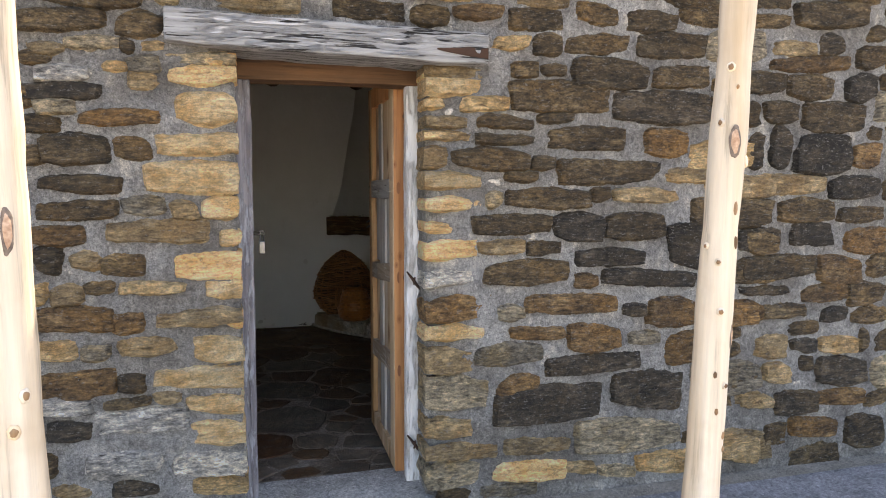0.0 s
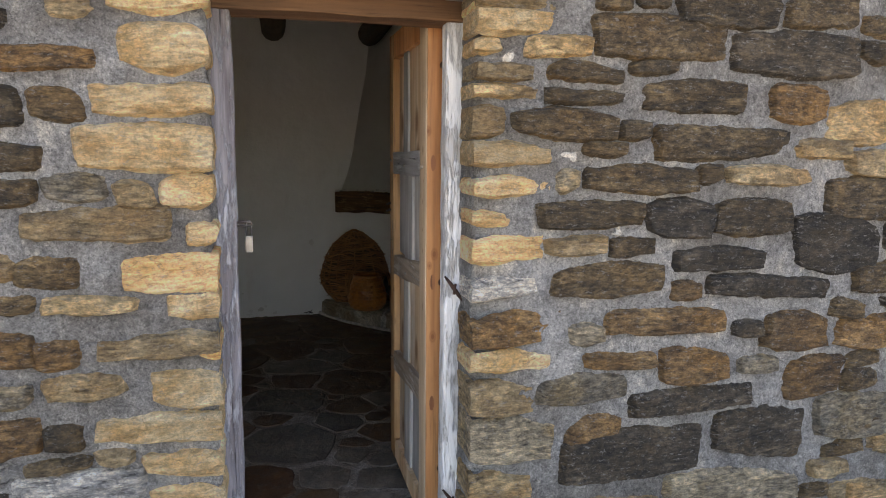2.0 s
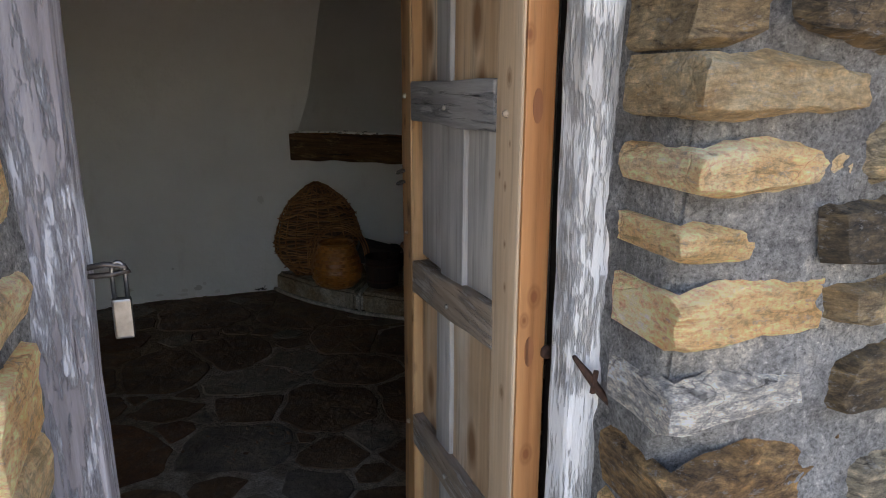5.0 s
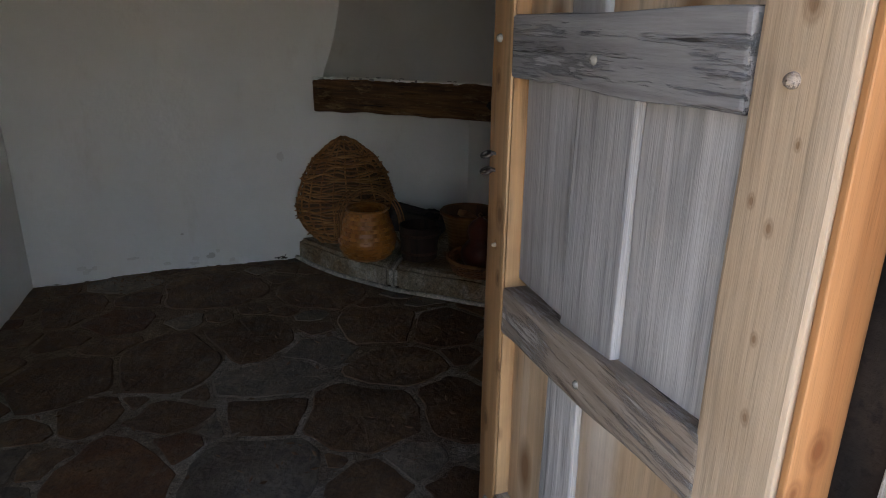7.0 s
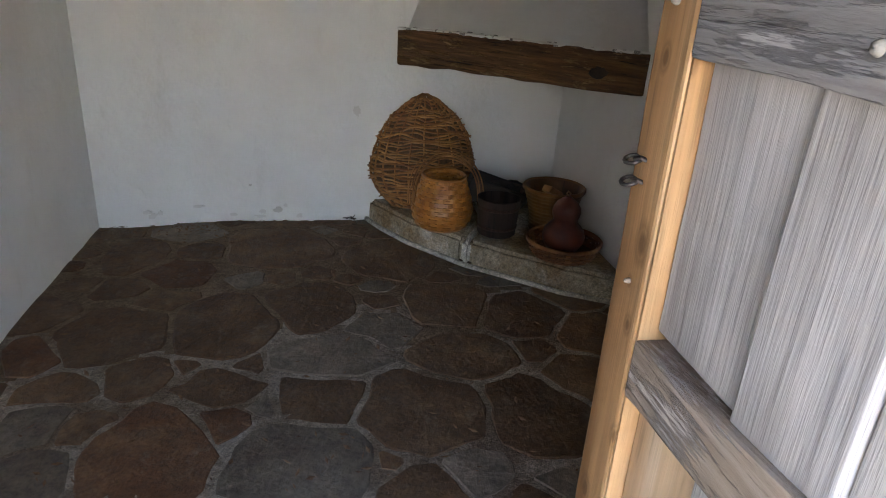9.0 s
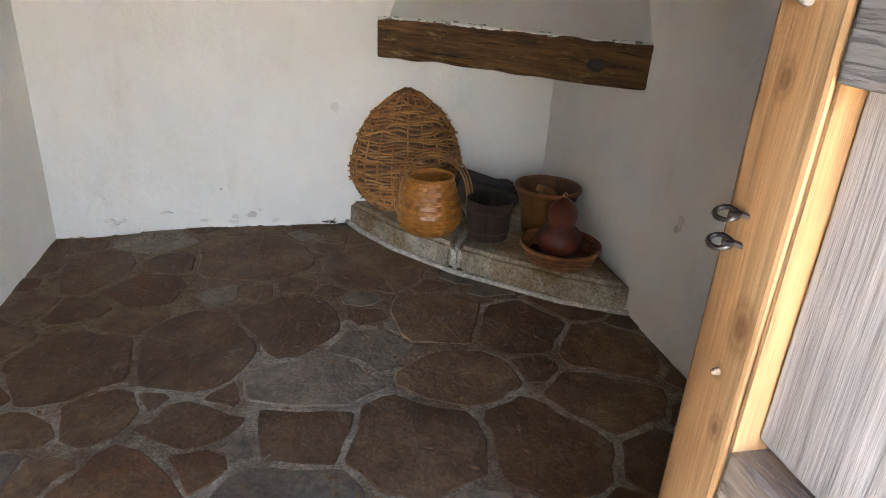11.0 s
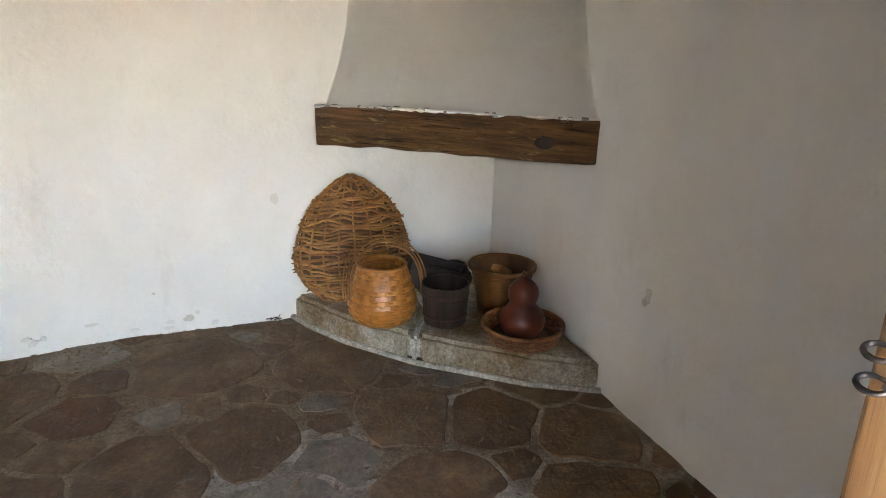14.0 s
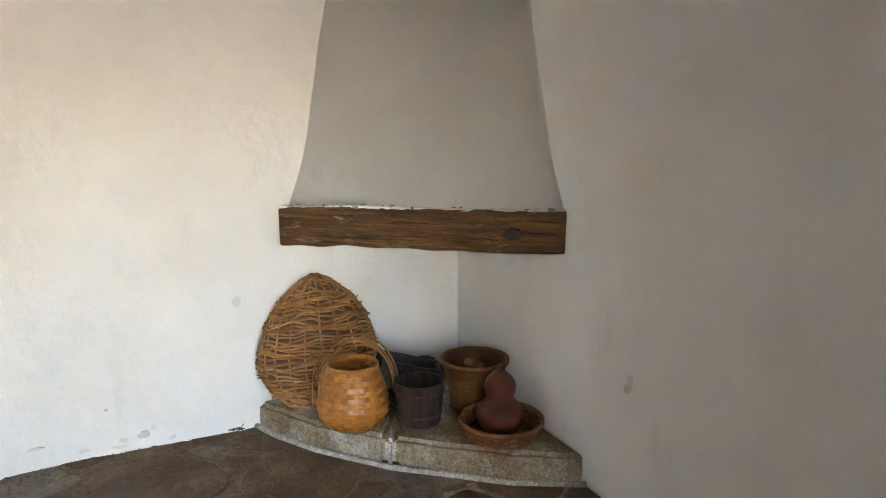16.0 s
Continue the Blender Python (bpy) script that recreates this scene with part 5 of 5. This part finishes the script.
RUBBLE_LEFT_C = [
    (-0.28, 0.81, 0.19, 0.08, 4, 0.02), (-0.54, 0.69, 0.28, 0.108, 5, -0.03), (-0.58, 0.59, 0.2, 0.07, 3, -0.09), (-0.56, 0.5, 0.15, 0.079, 6, -0.1),
    (-0.3, 0.52, 0.34, 0.089, 3, -0.03), (-0.38, 0.36, 0.26, 0.108, 3, -0.06), (-0.64, 0.37, 0.05, 0.087, 0, -0.1), (-0.33, 0.25, 0.15, 0.05, 6, -0.12),
    (-0.55, 0.27, 0.12, 0.045, 4, -0.12), (-0.67, 1.75, 0.08, 0.078, 0, 0.03),
]
QUOINS_RIGHT_A = [
    (0.88, 1.9, 0.07, 0.033, 1, -0.01), (1.01, 1.9, 0.19, 0.042, 4, 0.01), (0.97, 1.85, 0.26, 0.061, 1, 0.0), (0.89, 1.78, 0.08, 0.031, 1, -0.01),
    (0.96, 1.7, 0.23, 0.059, 4, -0.03), (0.95, 1.64, 0.2, 0.028, 4, 0.0), (0.9, 1.55, 0.11, 0.09, 4, 0.0), (0.97, 1.45, 0.25, 0.053, 1, -0.04),
    (0.97, 1.36, 0.25, 0.053, 1, 0.0), (0.91, 1.25, 0.13, 0.044, 1, 0.01), (0.96, 1.16, 0.23, 0.071, 1, 0.04), (0.96, 1.03, 0.2, 0.064, 3, 0.1),
    (1.0, 0.9, 0.3, 0.099, 5, 0.03), (0.98, 0.79, 0.27, 0.05, 1, -0.0), (0.95, 0.67, 0.22, 0.106, 4, 0.0), (0.99, 0.52, 0.28, 0.128, 2, -0.01),
]
QUOINS_RIGHT_B = [
    (0.95, 0.37, 0.21, 0.077, 4, 0.0), (1.01, 0.25, 0.34, 0.073, 4, 0.0), (0.97, 0.15, 0.24, 0.115, 2, 0.0),
]
RUBBLE_HIGH_A = [
    (0.87, 2.14, 0.17, 0.091, 0, -0.01), (1.07, 2.15, 0.2, 0.069, 5, 0.03), (1.32, 2.14, 0.24, 0.075, 0, 0.06), (1.6, 2.18, 0.19, 0.088, 0, -0.11),
    (1.88, 2.17, 0.25, 0.083, 0, 0.06), (1.38, 2.04, 0.14, 0.076, 0, 0.06), (1.61, 2.05, 0.31, 0.079, 0, 0.05), (1.98, 2.07, 0.37, 0.102, 0, 0.03),
    (1.26, 1.93, 0.12, 0.071, 0, 0.04), (1.4, 1.93, 0.11, 0.057, 0, 0.05), (1.68, 1.93, 0.38, 0.129, 0, 0.02), (2.04, 1.93, 0.28, 0.103, 0, 0.04),
    (1.44, 1.81, 0.47, 0.121, 0, -0.01), (1.95, 1.78, 0.48, 0.126, 6, 0.03), (1.1, 1.78, 0.2, 0.057, 4, 0.02), (1.19, 1.7, 0.24, 0.064, 0, -0.01),
]
RUBBLE_HIGH_B = [
    (1.42, 1.73, 0.17, 0.029, 0, 0.03), (1.19, 1.63, 0.25, 0.027, 0, 0.02), (1.12, 1.55, 0.34, 0.091, 0, -0.01), (1.58, 1.64, 0.38, 0.121, 0, 0.02),
    (1.96, 1.63, 0.23, 0.112, 5, 0.02), (1.26, 1.47, 0.15, 0.039, 0, 0.01), (1.68, 1.5, 0.48, 0.095, 0, 0.02), (1.87, 1.51, 0.15, 0.051, 0, 0.01),
    (2.09, 1.48, 0.21, 0.057, 4, 0.0),
]
RUBBLE_LOW_A = [
    (1.39, 1.38, 0.4, 0.084, 0, -0.02), (1.87, 1.39, 0.33, 0.073, 4, -0.03), (1.23, 1.27, 0.37, 0.094, 0, -0.02), (1.54, 1.25, 0.24, 0.127, 6, -0.02),
    (1.83, 1.25, 0.32, 0.133, 0, 0.03), (1.18, 1.17, 0.2, 0.059, 4, 0.05), (1.37, 1.16, 0.17, 0.067, 0, -0.02), (1.3, 1.05, 0.41, 0.121, 0, 0.02),
    (1.7, 1.11, 0.35, 0.077, 6, -0.03), (1.58, 1.01, 0.1, 0.062, 5, -0.04), (1.91, 1.0, 0.49, 0.069, 6, -0.06), (1.52, 0.89, 0.44, 0.093, 5, -0.03),
    (1.83, 0.86, 0.12, 0.066, 6, -0.05), (2.03, 0.85, 0.26, 0.124, 5, -0.05), (1.35, 0.78, 0.26, 0.051, 5, -0.04), (1.63, 0.74, 0.28, 0.121, 5, -0.02),
]
RUBBLE_LOW_B = [
    (2.12, 0.66, 0.24, 0.166, 5, 0.0), (1.22, 0.68, 0.3, 0.079, 2, -0.02), (1.63, 0.61, 0.49, 0.08, 6, 0.04), (1.26, 0.53, 0.19, 0.103, 5, 0.15),
    (1.4, 0.44, 0.54, 0.158, 6, 0.06), (1.92, 0.47, 0.4, 0.187, 6, -0.12), (1.82, 0.26, 0.55, 0.152, 2, -0.03), (1.36, 0.25, 0.32, 0.069, 4, -0.04),
    (1.57, 0.12, 0.16, 0.055, 4, -0.11),
]
RUBBLE_END_A = [
    (1.32, 0.14, 0.33, 0.081, 1, -0.1), (1.77, 0.09, 0.2, 0.058, 2, -0.12), (2.08, 0.1, 0.42, 0.103, 4, -0.06), (1.22, 0.06, 0.27, 0.064, 2, -0.11),
    (2.51, 2.21, 0.23, 0.062, 0, 0.06), (2.85, 2.25, 0.41, 0.116, 0, 0.07), (2.66, 2.09, 0.24, 0.068, 4, 0.05), (2.86, 2.12, 0.15, 0.091, 6, 0.06),
    (2.75, 2.02, 0.46, 0.061, 5, 0.05), (3.11, 2.07, 0.17, 0.117, 0, 0.05), (2.5, 1.92, 0.24, 0.1, 0, 0.04), (2.77, 1.92, 0.27, 0.107, 0, 0.04),
    (3.05, 1.92, 0.2, 0.126, 6, 0.04), (2.6, 1.79, 0.21, 0.094, 0, 0.03), (2.91, 1.78, 0.4, 0.136, 0, 0.03), (2.43, 1.76, 0.08, 0.105, 0, 0.03),
]
RUBBLE_END_B = [
    (2.61, 1.62, 0.15, 0.2, 6, -0.17), (2.85, 1.6, 0.32, 0.171, 6, -0.02), (3.13, 1.58, 0.2, 0.119, 5, 0.02), (2.45, 1.59, 0.1, 0.155, 6, 0.02),
    (2.63, 1.44, 0.51, 0.109, 4, 0.0), (3.06, 1.42, 0.33, 0.099, 6, 0.0), (2.47, 1.3, 0.2, 0.104, 0, -0.01), (2.77, 1.31, 0.34, 0.104, 0, -0.01),
    (3.11, 1.3, 0.3, 0.074, 0, -0.01),
]
RUBBLE_FAR_A = [
    (2.81, 1.18, 0.26, 0.118, 6, -0.02), (2.51, 1.17, 0.26, 0.094, 6, -0.02), (3.15, 1.16, 0.25, 0.128, 5, 0.02), (2.62, 1.03, 0.45, 0.112, 0, -0.01),
    (3.0, 1.01, 0.29, 0.124, 5, -0.03), (2.55, 0.92, 0.3, 0.042, 6, -0.04), (2.9, 0.89, 0.28, 0.11, 5, 0.04), (3.17, 0.88, 0.24, 0.112, 0, -0.04),
    (2.44, 0.82, 0.19, 0.106, 5, -0.05), (2.67, 0.81, 0.26, 0.063, 0, -0.0), (2.98, 0.78, 0.16, 0.061, 6, -0.05), (2.61, 0.64, 0.18, 0.109, 4, -0.06),
    (2.8, 0.63, 0.17, 0.076, 6, -0.06), (3.02, 0.62, 0.25, 0.089, 4, -0.06), (2.45, 0.48, 0.2, 0.12, 0, 0.04), (2.65, 0.49, 0.18, 0.107, 4, -0.07),
]
RUBBLE_FAR_B = [
    (3.06, 0.48, 0.33, 0.151, 6, -0.03), (2.53, 0.36, 0.2, 0.076, 4, -0.09), (2.77, 0.33, 0.27, 0.125, 6, -0.04), (3.05, 0.34, 0.28, 0.081, 5, -0.03),
    (3.23, 0.16, 0.25, 0.199, 0, -0.02), (2.89, 0.18, 0.28, 0.097, 5, -0.1), (2.66, 0.18, 0.14, 0.107, 0, -0.1), (2.45, 0.13, 0.23, 0.147, 4, -0.1),
]
RUBBLE_MIDDLE = [
    (2.27, 1.58, 0.35, 0.175, 4, 0.01), (2.09, 1.47, 0.22, 0.054, 4, -0.0), (2.39, 1.43, 0.36, 0.113, 4, -0.01), (2.34, 1.32, 0.42, 0.143, 0, -0.02),
    (2.19, 1.14, 0.41, 0.245, 6, -0.03), (2.52, 1.16, 0.19, 0.098, 0, -0.04), (2.44, 1.01, 0.34, 0.082, 0, -0.02), (2.36, 0.81, 0.29, 0.1, 5, -0.06),
    (2.35, 0.5, 0.42, 0.159, 2, -0.05), (2.48, 0.38, 0.16, 0.061, 4, -0.11), (2.44, 0.14, 0.38, 0.179, 4, -0.09),
]


def set_stone(parent, x, z, w, h, tone, dice, deep=0, slant=None):
    if deep:
        # the squared end stands a little proud of the reveal
        end = RIGHT - 0.02 if deep < 0 else LEFT + 0.012
        other = x - deep * w / 2
        x, w = (end + other) / 2, abs(end - other) - 0.016
    bm = rock(bmesh.new(), x, z, w, h, recess(x) + dice.uniform(-0.006, 0.003), 3.572, dice, 0.019, dice.uniform(0.009, 0.024), deep, slant)
    return part("stone", bm, STONES[tone], parent, at=(x, FACE, z))


dice = random.Random(7)
laid = []
for group, deep in ((QUOINS_LEFT_A, 1), (QUOINS_LEFT_B, 1), (RUBBLE_LEFT_A, 0), (RUBBLE_LEFT_B, 0), (RUBBLE_LEFT_C, 0), (QUOINS_RIGHT_A, -1), (QUOINS_RIGHT_B, -1), (RUBBLE_HIGH_A, 0), (RUBBLE_HIGH_B, 0), (RUBBLE_LOW_A, 0), (RUBBLE_LOW_B, 0), (RUBBLE_END_A, 0), (RUBBLE_END_B, 0), (RUBBLE_FAR_A, 0), (RUBBLE_FAR_B, 0), (RUBBLE_MIDDLE, 0)):
    for x, z, w, h, tone, slant in group:
        set_stone(wall_front, x, z, w, h, tone, dice, deep, slant)
        laid.append((x - w / 2, x + w / 2, z - h / 2 - abs(slant) * w * 0.3, z + h / 2 + abs(slant) * w * 0.3))
laid.append((-0.18, 1.11, 1.93, 2.1))
laid.append((LEFT - 0.01, RIGHT + 0.01, 0.0, 2.1))
fill = {0: bmesh.new(), 2: bmesh.new(), 4: bmesh.new()}
count = len(laid)


def free(x0, x1, z0, z1, gap):
    return not any(a0 - gap < x1 and a1 + gap > x0 and b0 - gap < z1 and b1 + gap > z0 for a0, a1, b0, b1 in laid)


sizes = [(0.2, 0.36, 0.07, 0.12)] * 1500 + [(0.12, 0.24, 0.05, 0.09)] * 3000 + [(0.06, 0.15, 0.035, 0.065)] * 4500 + [(0.035, 0.08, 0.025, 0.045)] * 4000
for w0, w1, h0, h1 in sizes:
    w, h = dice.uniform(w0, w1), dice.uniform(h0, h1)
    x, z = dice.uniform(-1.4, 3.8), round(dice.uniform(0.05, 2.7) / 0.03) * 0.03
    inside = -0.66 < x < 2.9 and 0.05 < z < 2.1
    if inside and (w > 0.13 or dice.random() < 0.5):
        continue
    if not free(x - w / 2, x + w / 2, z - h / 2, z + h / 2, 0.012):
        continue
    # grow until it meets its neighbours
    for _ in range(12):
        for side in (-1, 1):
            if w < (0.16 if inside else 0.42) and free(x - w / 2 + min(0, side) * 0.012, x + w / 2 + max(0, side) * 0.012, z - h / 2, z + h / 2, 0.012):
                w, x = w + 0.012, x + side * 0.006
            if h < (0.06 if inside else 0.14) and free(x - w / 2, x + w / 2, z - h / 2 + min(0, side) * 0.008, z + h / 2 + max(0, side) * 0.008, 0.012):
                h, z = h + 0.008, z + side * 0.004
    laid.append((x - w / 2, x + w / 2, z - h / 2, z + h / 2))
    tone = dice.choices((0, 4, 2), (0.8, 0.06, 0.14) if x > 1.5 else (0.6, 0.2, 0.2) if x > 0.9 else (0.4, 0.34, 0.26))[0]
    if count < 300 and -0.9 < x < 2.3 and z < 2.3:
        set_stone(wall_front, x, z, w, h, tone, dice)
        count += 1
    else:
        rock(fill[tone], x, z, w, h, recess(x) + dice.uniform(-0.008, 0.006), recess(x) + 0.05, dice, 0.035, dice.uniform(0.006, 0.018))
for tone in fill:
    part("far_stones", fill[tone], STONES[tone], wall_front, kind="stuff")
# chips of pale lime in the joints
chips = bmesh.new()
for k in range(16):
    x, z = dice.uniform(-0.9, 3.2), dice.uniform(0.3, 2.5)
    if LEFT - 0.03 < x < RIGHT + 0.03 and z < 2.2:
        continue
    rock(chips, x, z, dice.uniform(0.015, 0.05), dice.uniform(0.02, 0.06), recess(x) + 0.006, recess(x) + 0.03, dice, 0.02, 0.003)
part("lime_chips", chips, LIME_CHIP, wall_front, "pale lime chips in the joints", kind="stuff")

# ---- floor: flagstones in a mortar bed ----
floor = thing("floor", (0.4, 5.5, 0.0), "irregular brown and grey flagstones with wide pale mortar joints", "floor", "structure")
# pale mortar where feet keep it clean, brown dirt in the joints further in
beds = {"mortar_bed": (bmesh.new(), FLOOR_MORTAR), "dirt_bed": (bmesh.new(), FLOOR_DIRT)}
made = {}


def bed_vertex(name, k, i):
    if (name, k, i) not in made:
        x, y = -1.25 + 3.2 * k / 110, 3.55 + 4.2 * i / 150
        made[name, k, i] = beds[name][0].verts.new((x, y, slope(y) + 0.003 * noise.noise(Vector((x, y, 0)) * 6)))
    return made[name, k, i]


for i in range(150):
    for k in range(110):
        x, y = -1.25 + 3.2 * k / 110, 3.55 + 4.2 * i / 150
        far = y + 0.45 * noise.noise(Vector((x, y, 4)) * 1.8) + 0.35 * noise.noise(Vector((x, y, 1)) * 6) > 6.1 + 0.12 * x
        name = "dirt_bed" if far else "mortar_bed"
        beds[name][0].faces.new([bed_vertex(name, a, b) for a, b in ((k, i), (k + 1, i), (k + 1, i + 1), (k, i + 1))])
for name, (bm, mat) in beds.items():
    part(name, bm, mat, floor, smooth=True)
# centre x, y, width, depth, kind (0 brown, 1 grey, 2 reddish)
FLAGS_NEAR = [
    (-0.18, 5.46, 0.45, 0.42, 2), (0.3, 5.36, 0.44, 0.33, 1), (0.35, 5.68, 0.29, 0.25, 0), (0.71, 5.56, 0.43, 0.43, 0),
    (0.01, 5.77, 0.35, 0.22, 0), (-0.29, 5.87, 0.22, 0.24, 0), (-0.13, 5.92, 0.08, 0.08, 0), (0.1, 5.92, 0.1, 0.11, 0),
    (0.03, 5.58, 0.15, 0.12, 2), (0.15, 5.66, 0.06, 0.12, 1), (-0.39, 5.58, 0.15, 0.14, 0), (-0.55, 5.6, 0.19, 0.19, 1),
    (0.67, 5.17, 0.26, 0.21, 0), (0.83, 5.25, 0.17, 0.2, 1), (1.14, 5.52, 0.38, 0.4, 0), (-0.46, 5.38, 0.2, 0.2, 1),
    (0.57, 5.33, 0.08, 0.07, 0),
]
FLAGS_FAR = [
    (-0.05, 6.22, 0.39, 0.52, 0), (0.4, 5.96, 0.5, 0.27, 1), (0.92, 5.91, 0.48, 0.26, 0), (-0.45, 6.17, 0.42, 0.38, 0),
    (-0.71, 6.02, 0.18, 0.26, 2), (-0.56, 5.8, 0.32, 0.15, 0), (0.34, 6.38, 0.31, 0.45, 0), (0.62, 6.16, 0.24, 0.23, 1),
    (0.93, 6.37, 0.34, 0.37, 0), (1.27, 6.24, 0.31, 0.38, 0), (1.57, 6.03, 0.38, 0.36, 0), (1.42, 5.72, 0.48, 0.3, 0),
    (1.48, 5.37, 0.3, 0.25, 0), (-0.3, 6.75, 0.24, 0.3, 2), (0.73, 6.88, 0.42, 0.48, 0), (0.16, 7.05, 0.55, 0.46, 0),
    (-0.54, 6.96, 0.26, 0.42, 0),
]


def clip(poly, m, n):
    """The part of a polygon on the side of the line through m to which n does not point."""
    kept = []
    for p, q in zip(poly, poly[1:] + poly[:1]):
        a, b = (p - m).dot(n), (q - m).dot(n)
        if a <= 0:
            kept.append(p)
        if a * b < 0:
            kept.append(p.lerp(q, a / (a - b)))
    return kept


dice = random.Random(5)
flags = [(Vector((x, y)), w, d, kind) for x, y, w, d, kind in FLAGS_NEAR + FLAGS_FAR]
for tries in range(6000):
    c = Vector((dice.uniform(-1.1, 1.85), dice.uniform(3.85, 7.5)))
    r = dice.choice((0.12, 0.2, 0.3, 0.4, 0.48))
    if all((c - o).length > (r + (w + d) / 2) / 2 + 0.015 for o, w, d, kind in flags):
        flags.append((c, r * dice.uniform(0.95, 1.35), r * dice.uniform(0.75, 1.05), 1 if c.y < 4.6 and dice.random() < 0.7 else dice.choices((0, 1, 2), (0.7, 0.18, 0.12))[0]))


def half(w, d, n):
    """Reach of a flag from its middle towards n."""
    return ((abs(n.x) * 2 / w) ** 3 + (abs(n.y) * 2 / d) ** 3) ** (-1 / 3)


for c, w, d, kind in flags:
    poly = [Vector(p) for p in ((-1.1, 3.8), (1.85, 3.8), (1.85, 7.6), (-1.1, 7.6))]
    turned = dice.uniform(0, 1)
    for k in range(6):
        a = (k + turned + dice.uniform(-0.25, 0.25)) * math.tau / 6
        n = Vector((math.cos(a), math.sin(a)))
        poly = clip(poly, c + n * half(w, d, n) * dice.uniform(1.15, 1.55), n)
    for o, ow, od, _ in flags:
        if o is not c and (o - c).length < 1.2:
            n = (o - c).normalized()
            far, own_reach, other = (o - c).length, half(w, d, n), half(ow, od, n)
            at = own_reach * far / (own_reach + other) if own_reach + other > far else own_reach + 0.48 * (far - own_reach - other)
            joint = 0.003 + 0.02 * abs(noise.noise(Vector((c.x + o.x, c.y + o.y, 7)) * 2))
            tilted = Vector((n.x + 0.25 * noise.noise(Vector((c.x + o.x, c.y + o.y, 2)) * 3), n.y)).normalized()
            poly = clip(poly, c + n * max(0.3 * at, at - joint), tilted)
            if len(poly) < 3:
                break
    if len(poly) < 3:
        continue
    # worn corners
    for cut in (0.09,):
        poly = [e for p, q in zip(poly, poly[1:] + poly[:1]) for e in (p.lerp(q, cut), p.lerp(q, 1 - cut))]
    rim = []
    for p, q in zip(poly, poly[1:] + poly[:1]):
        length = (q - p).length
        if length < 0.012:
            continue
        m = max(1, int(length / 0.045))
        for k in range(m):
            e = p.lerp(q, (k + (0.06 if m > 1 or length > 0.03 else 0.5)) / m)
            wave = 0.024 * noise.noise(Vector((e.x * 8, e.y * 8, 0))) + 0.007 * noise.noise(Vector((e.x * 40, e.y * 40, 3)))
            rim.append(e + Vector((wave, 0.024 * noise.noise(Vector((e.x * 8, e.y * 8, 8))) + 0.007 * noise.noise(Vector((e.x * 40, e.y * 40, 5))))) + (c - e) * 0.012)
    if len(rim) < 3:
        continue
    bm = bmesh.new()
    lift = dice.uniform(0.002, 0.0045)
    outer = [bm.verts.new((p.x, p.y, slope(p.y) - 0.002)) for p in rim]
    top = [bm.verts.new((p.x + (c.x - p.x) * 0.05, p.y + (c.y - p.y) * 0.05, slope(p.y) + lift + dice.uniform(-0.0015, 0.0015))) for p in rim]
    hub = bm.verts.new((c.x, c.y, slope(c.y) + lift + dice.uniform(0, 0.003)))
    m = len(rim)
    for k in range(m):
        bm.faces.new((outer[k], outer[(k + 1) % m], top[(k + 1) % m], top[k]))
        bm.faces.new((top[k], top[(k + 1) % m], hub))
    part("flagstone", bm, FLAGSTONES[kind], floor, at=(c.x, c.y, 0.0))
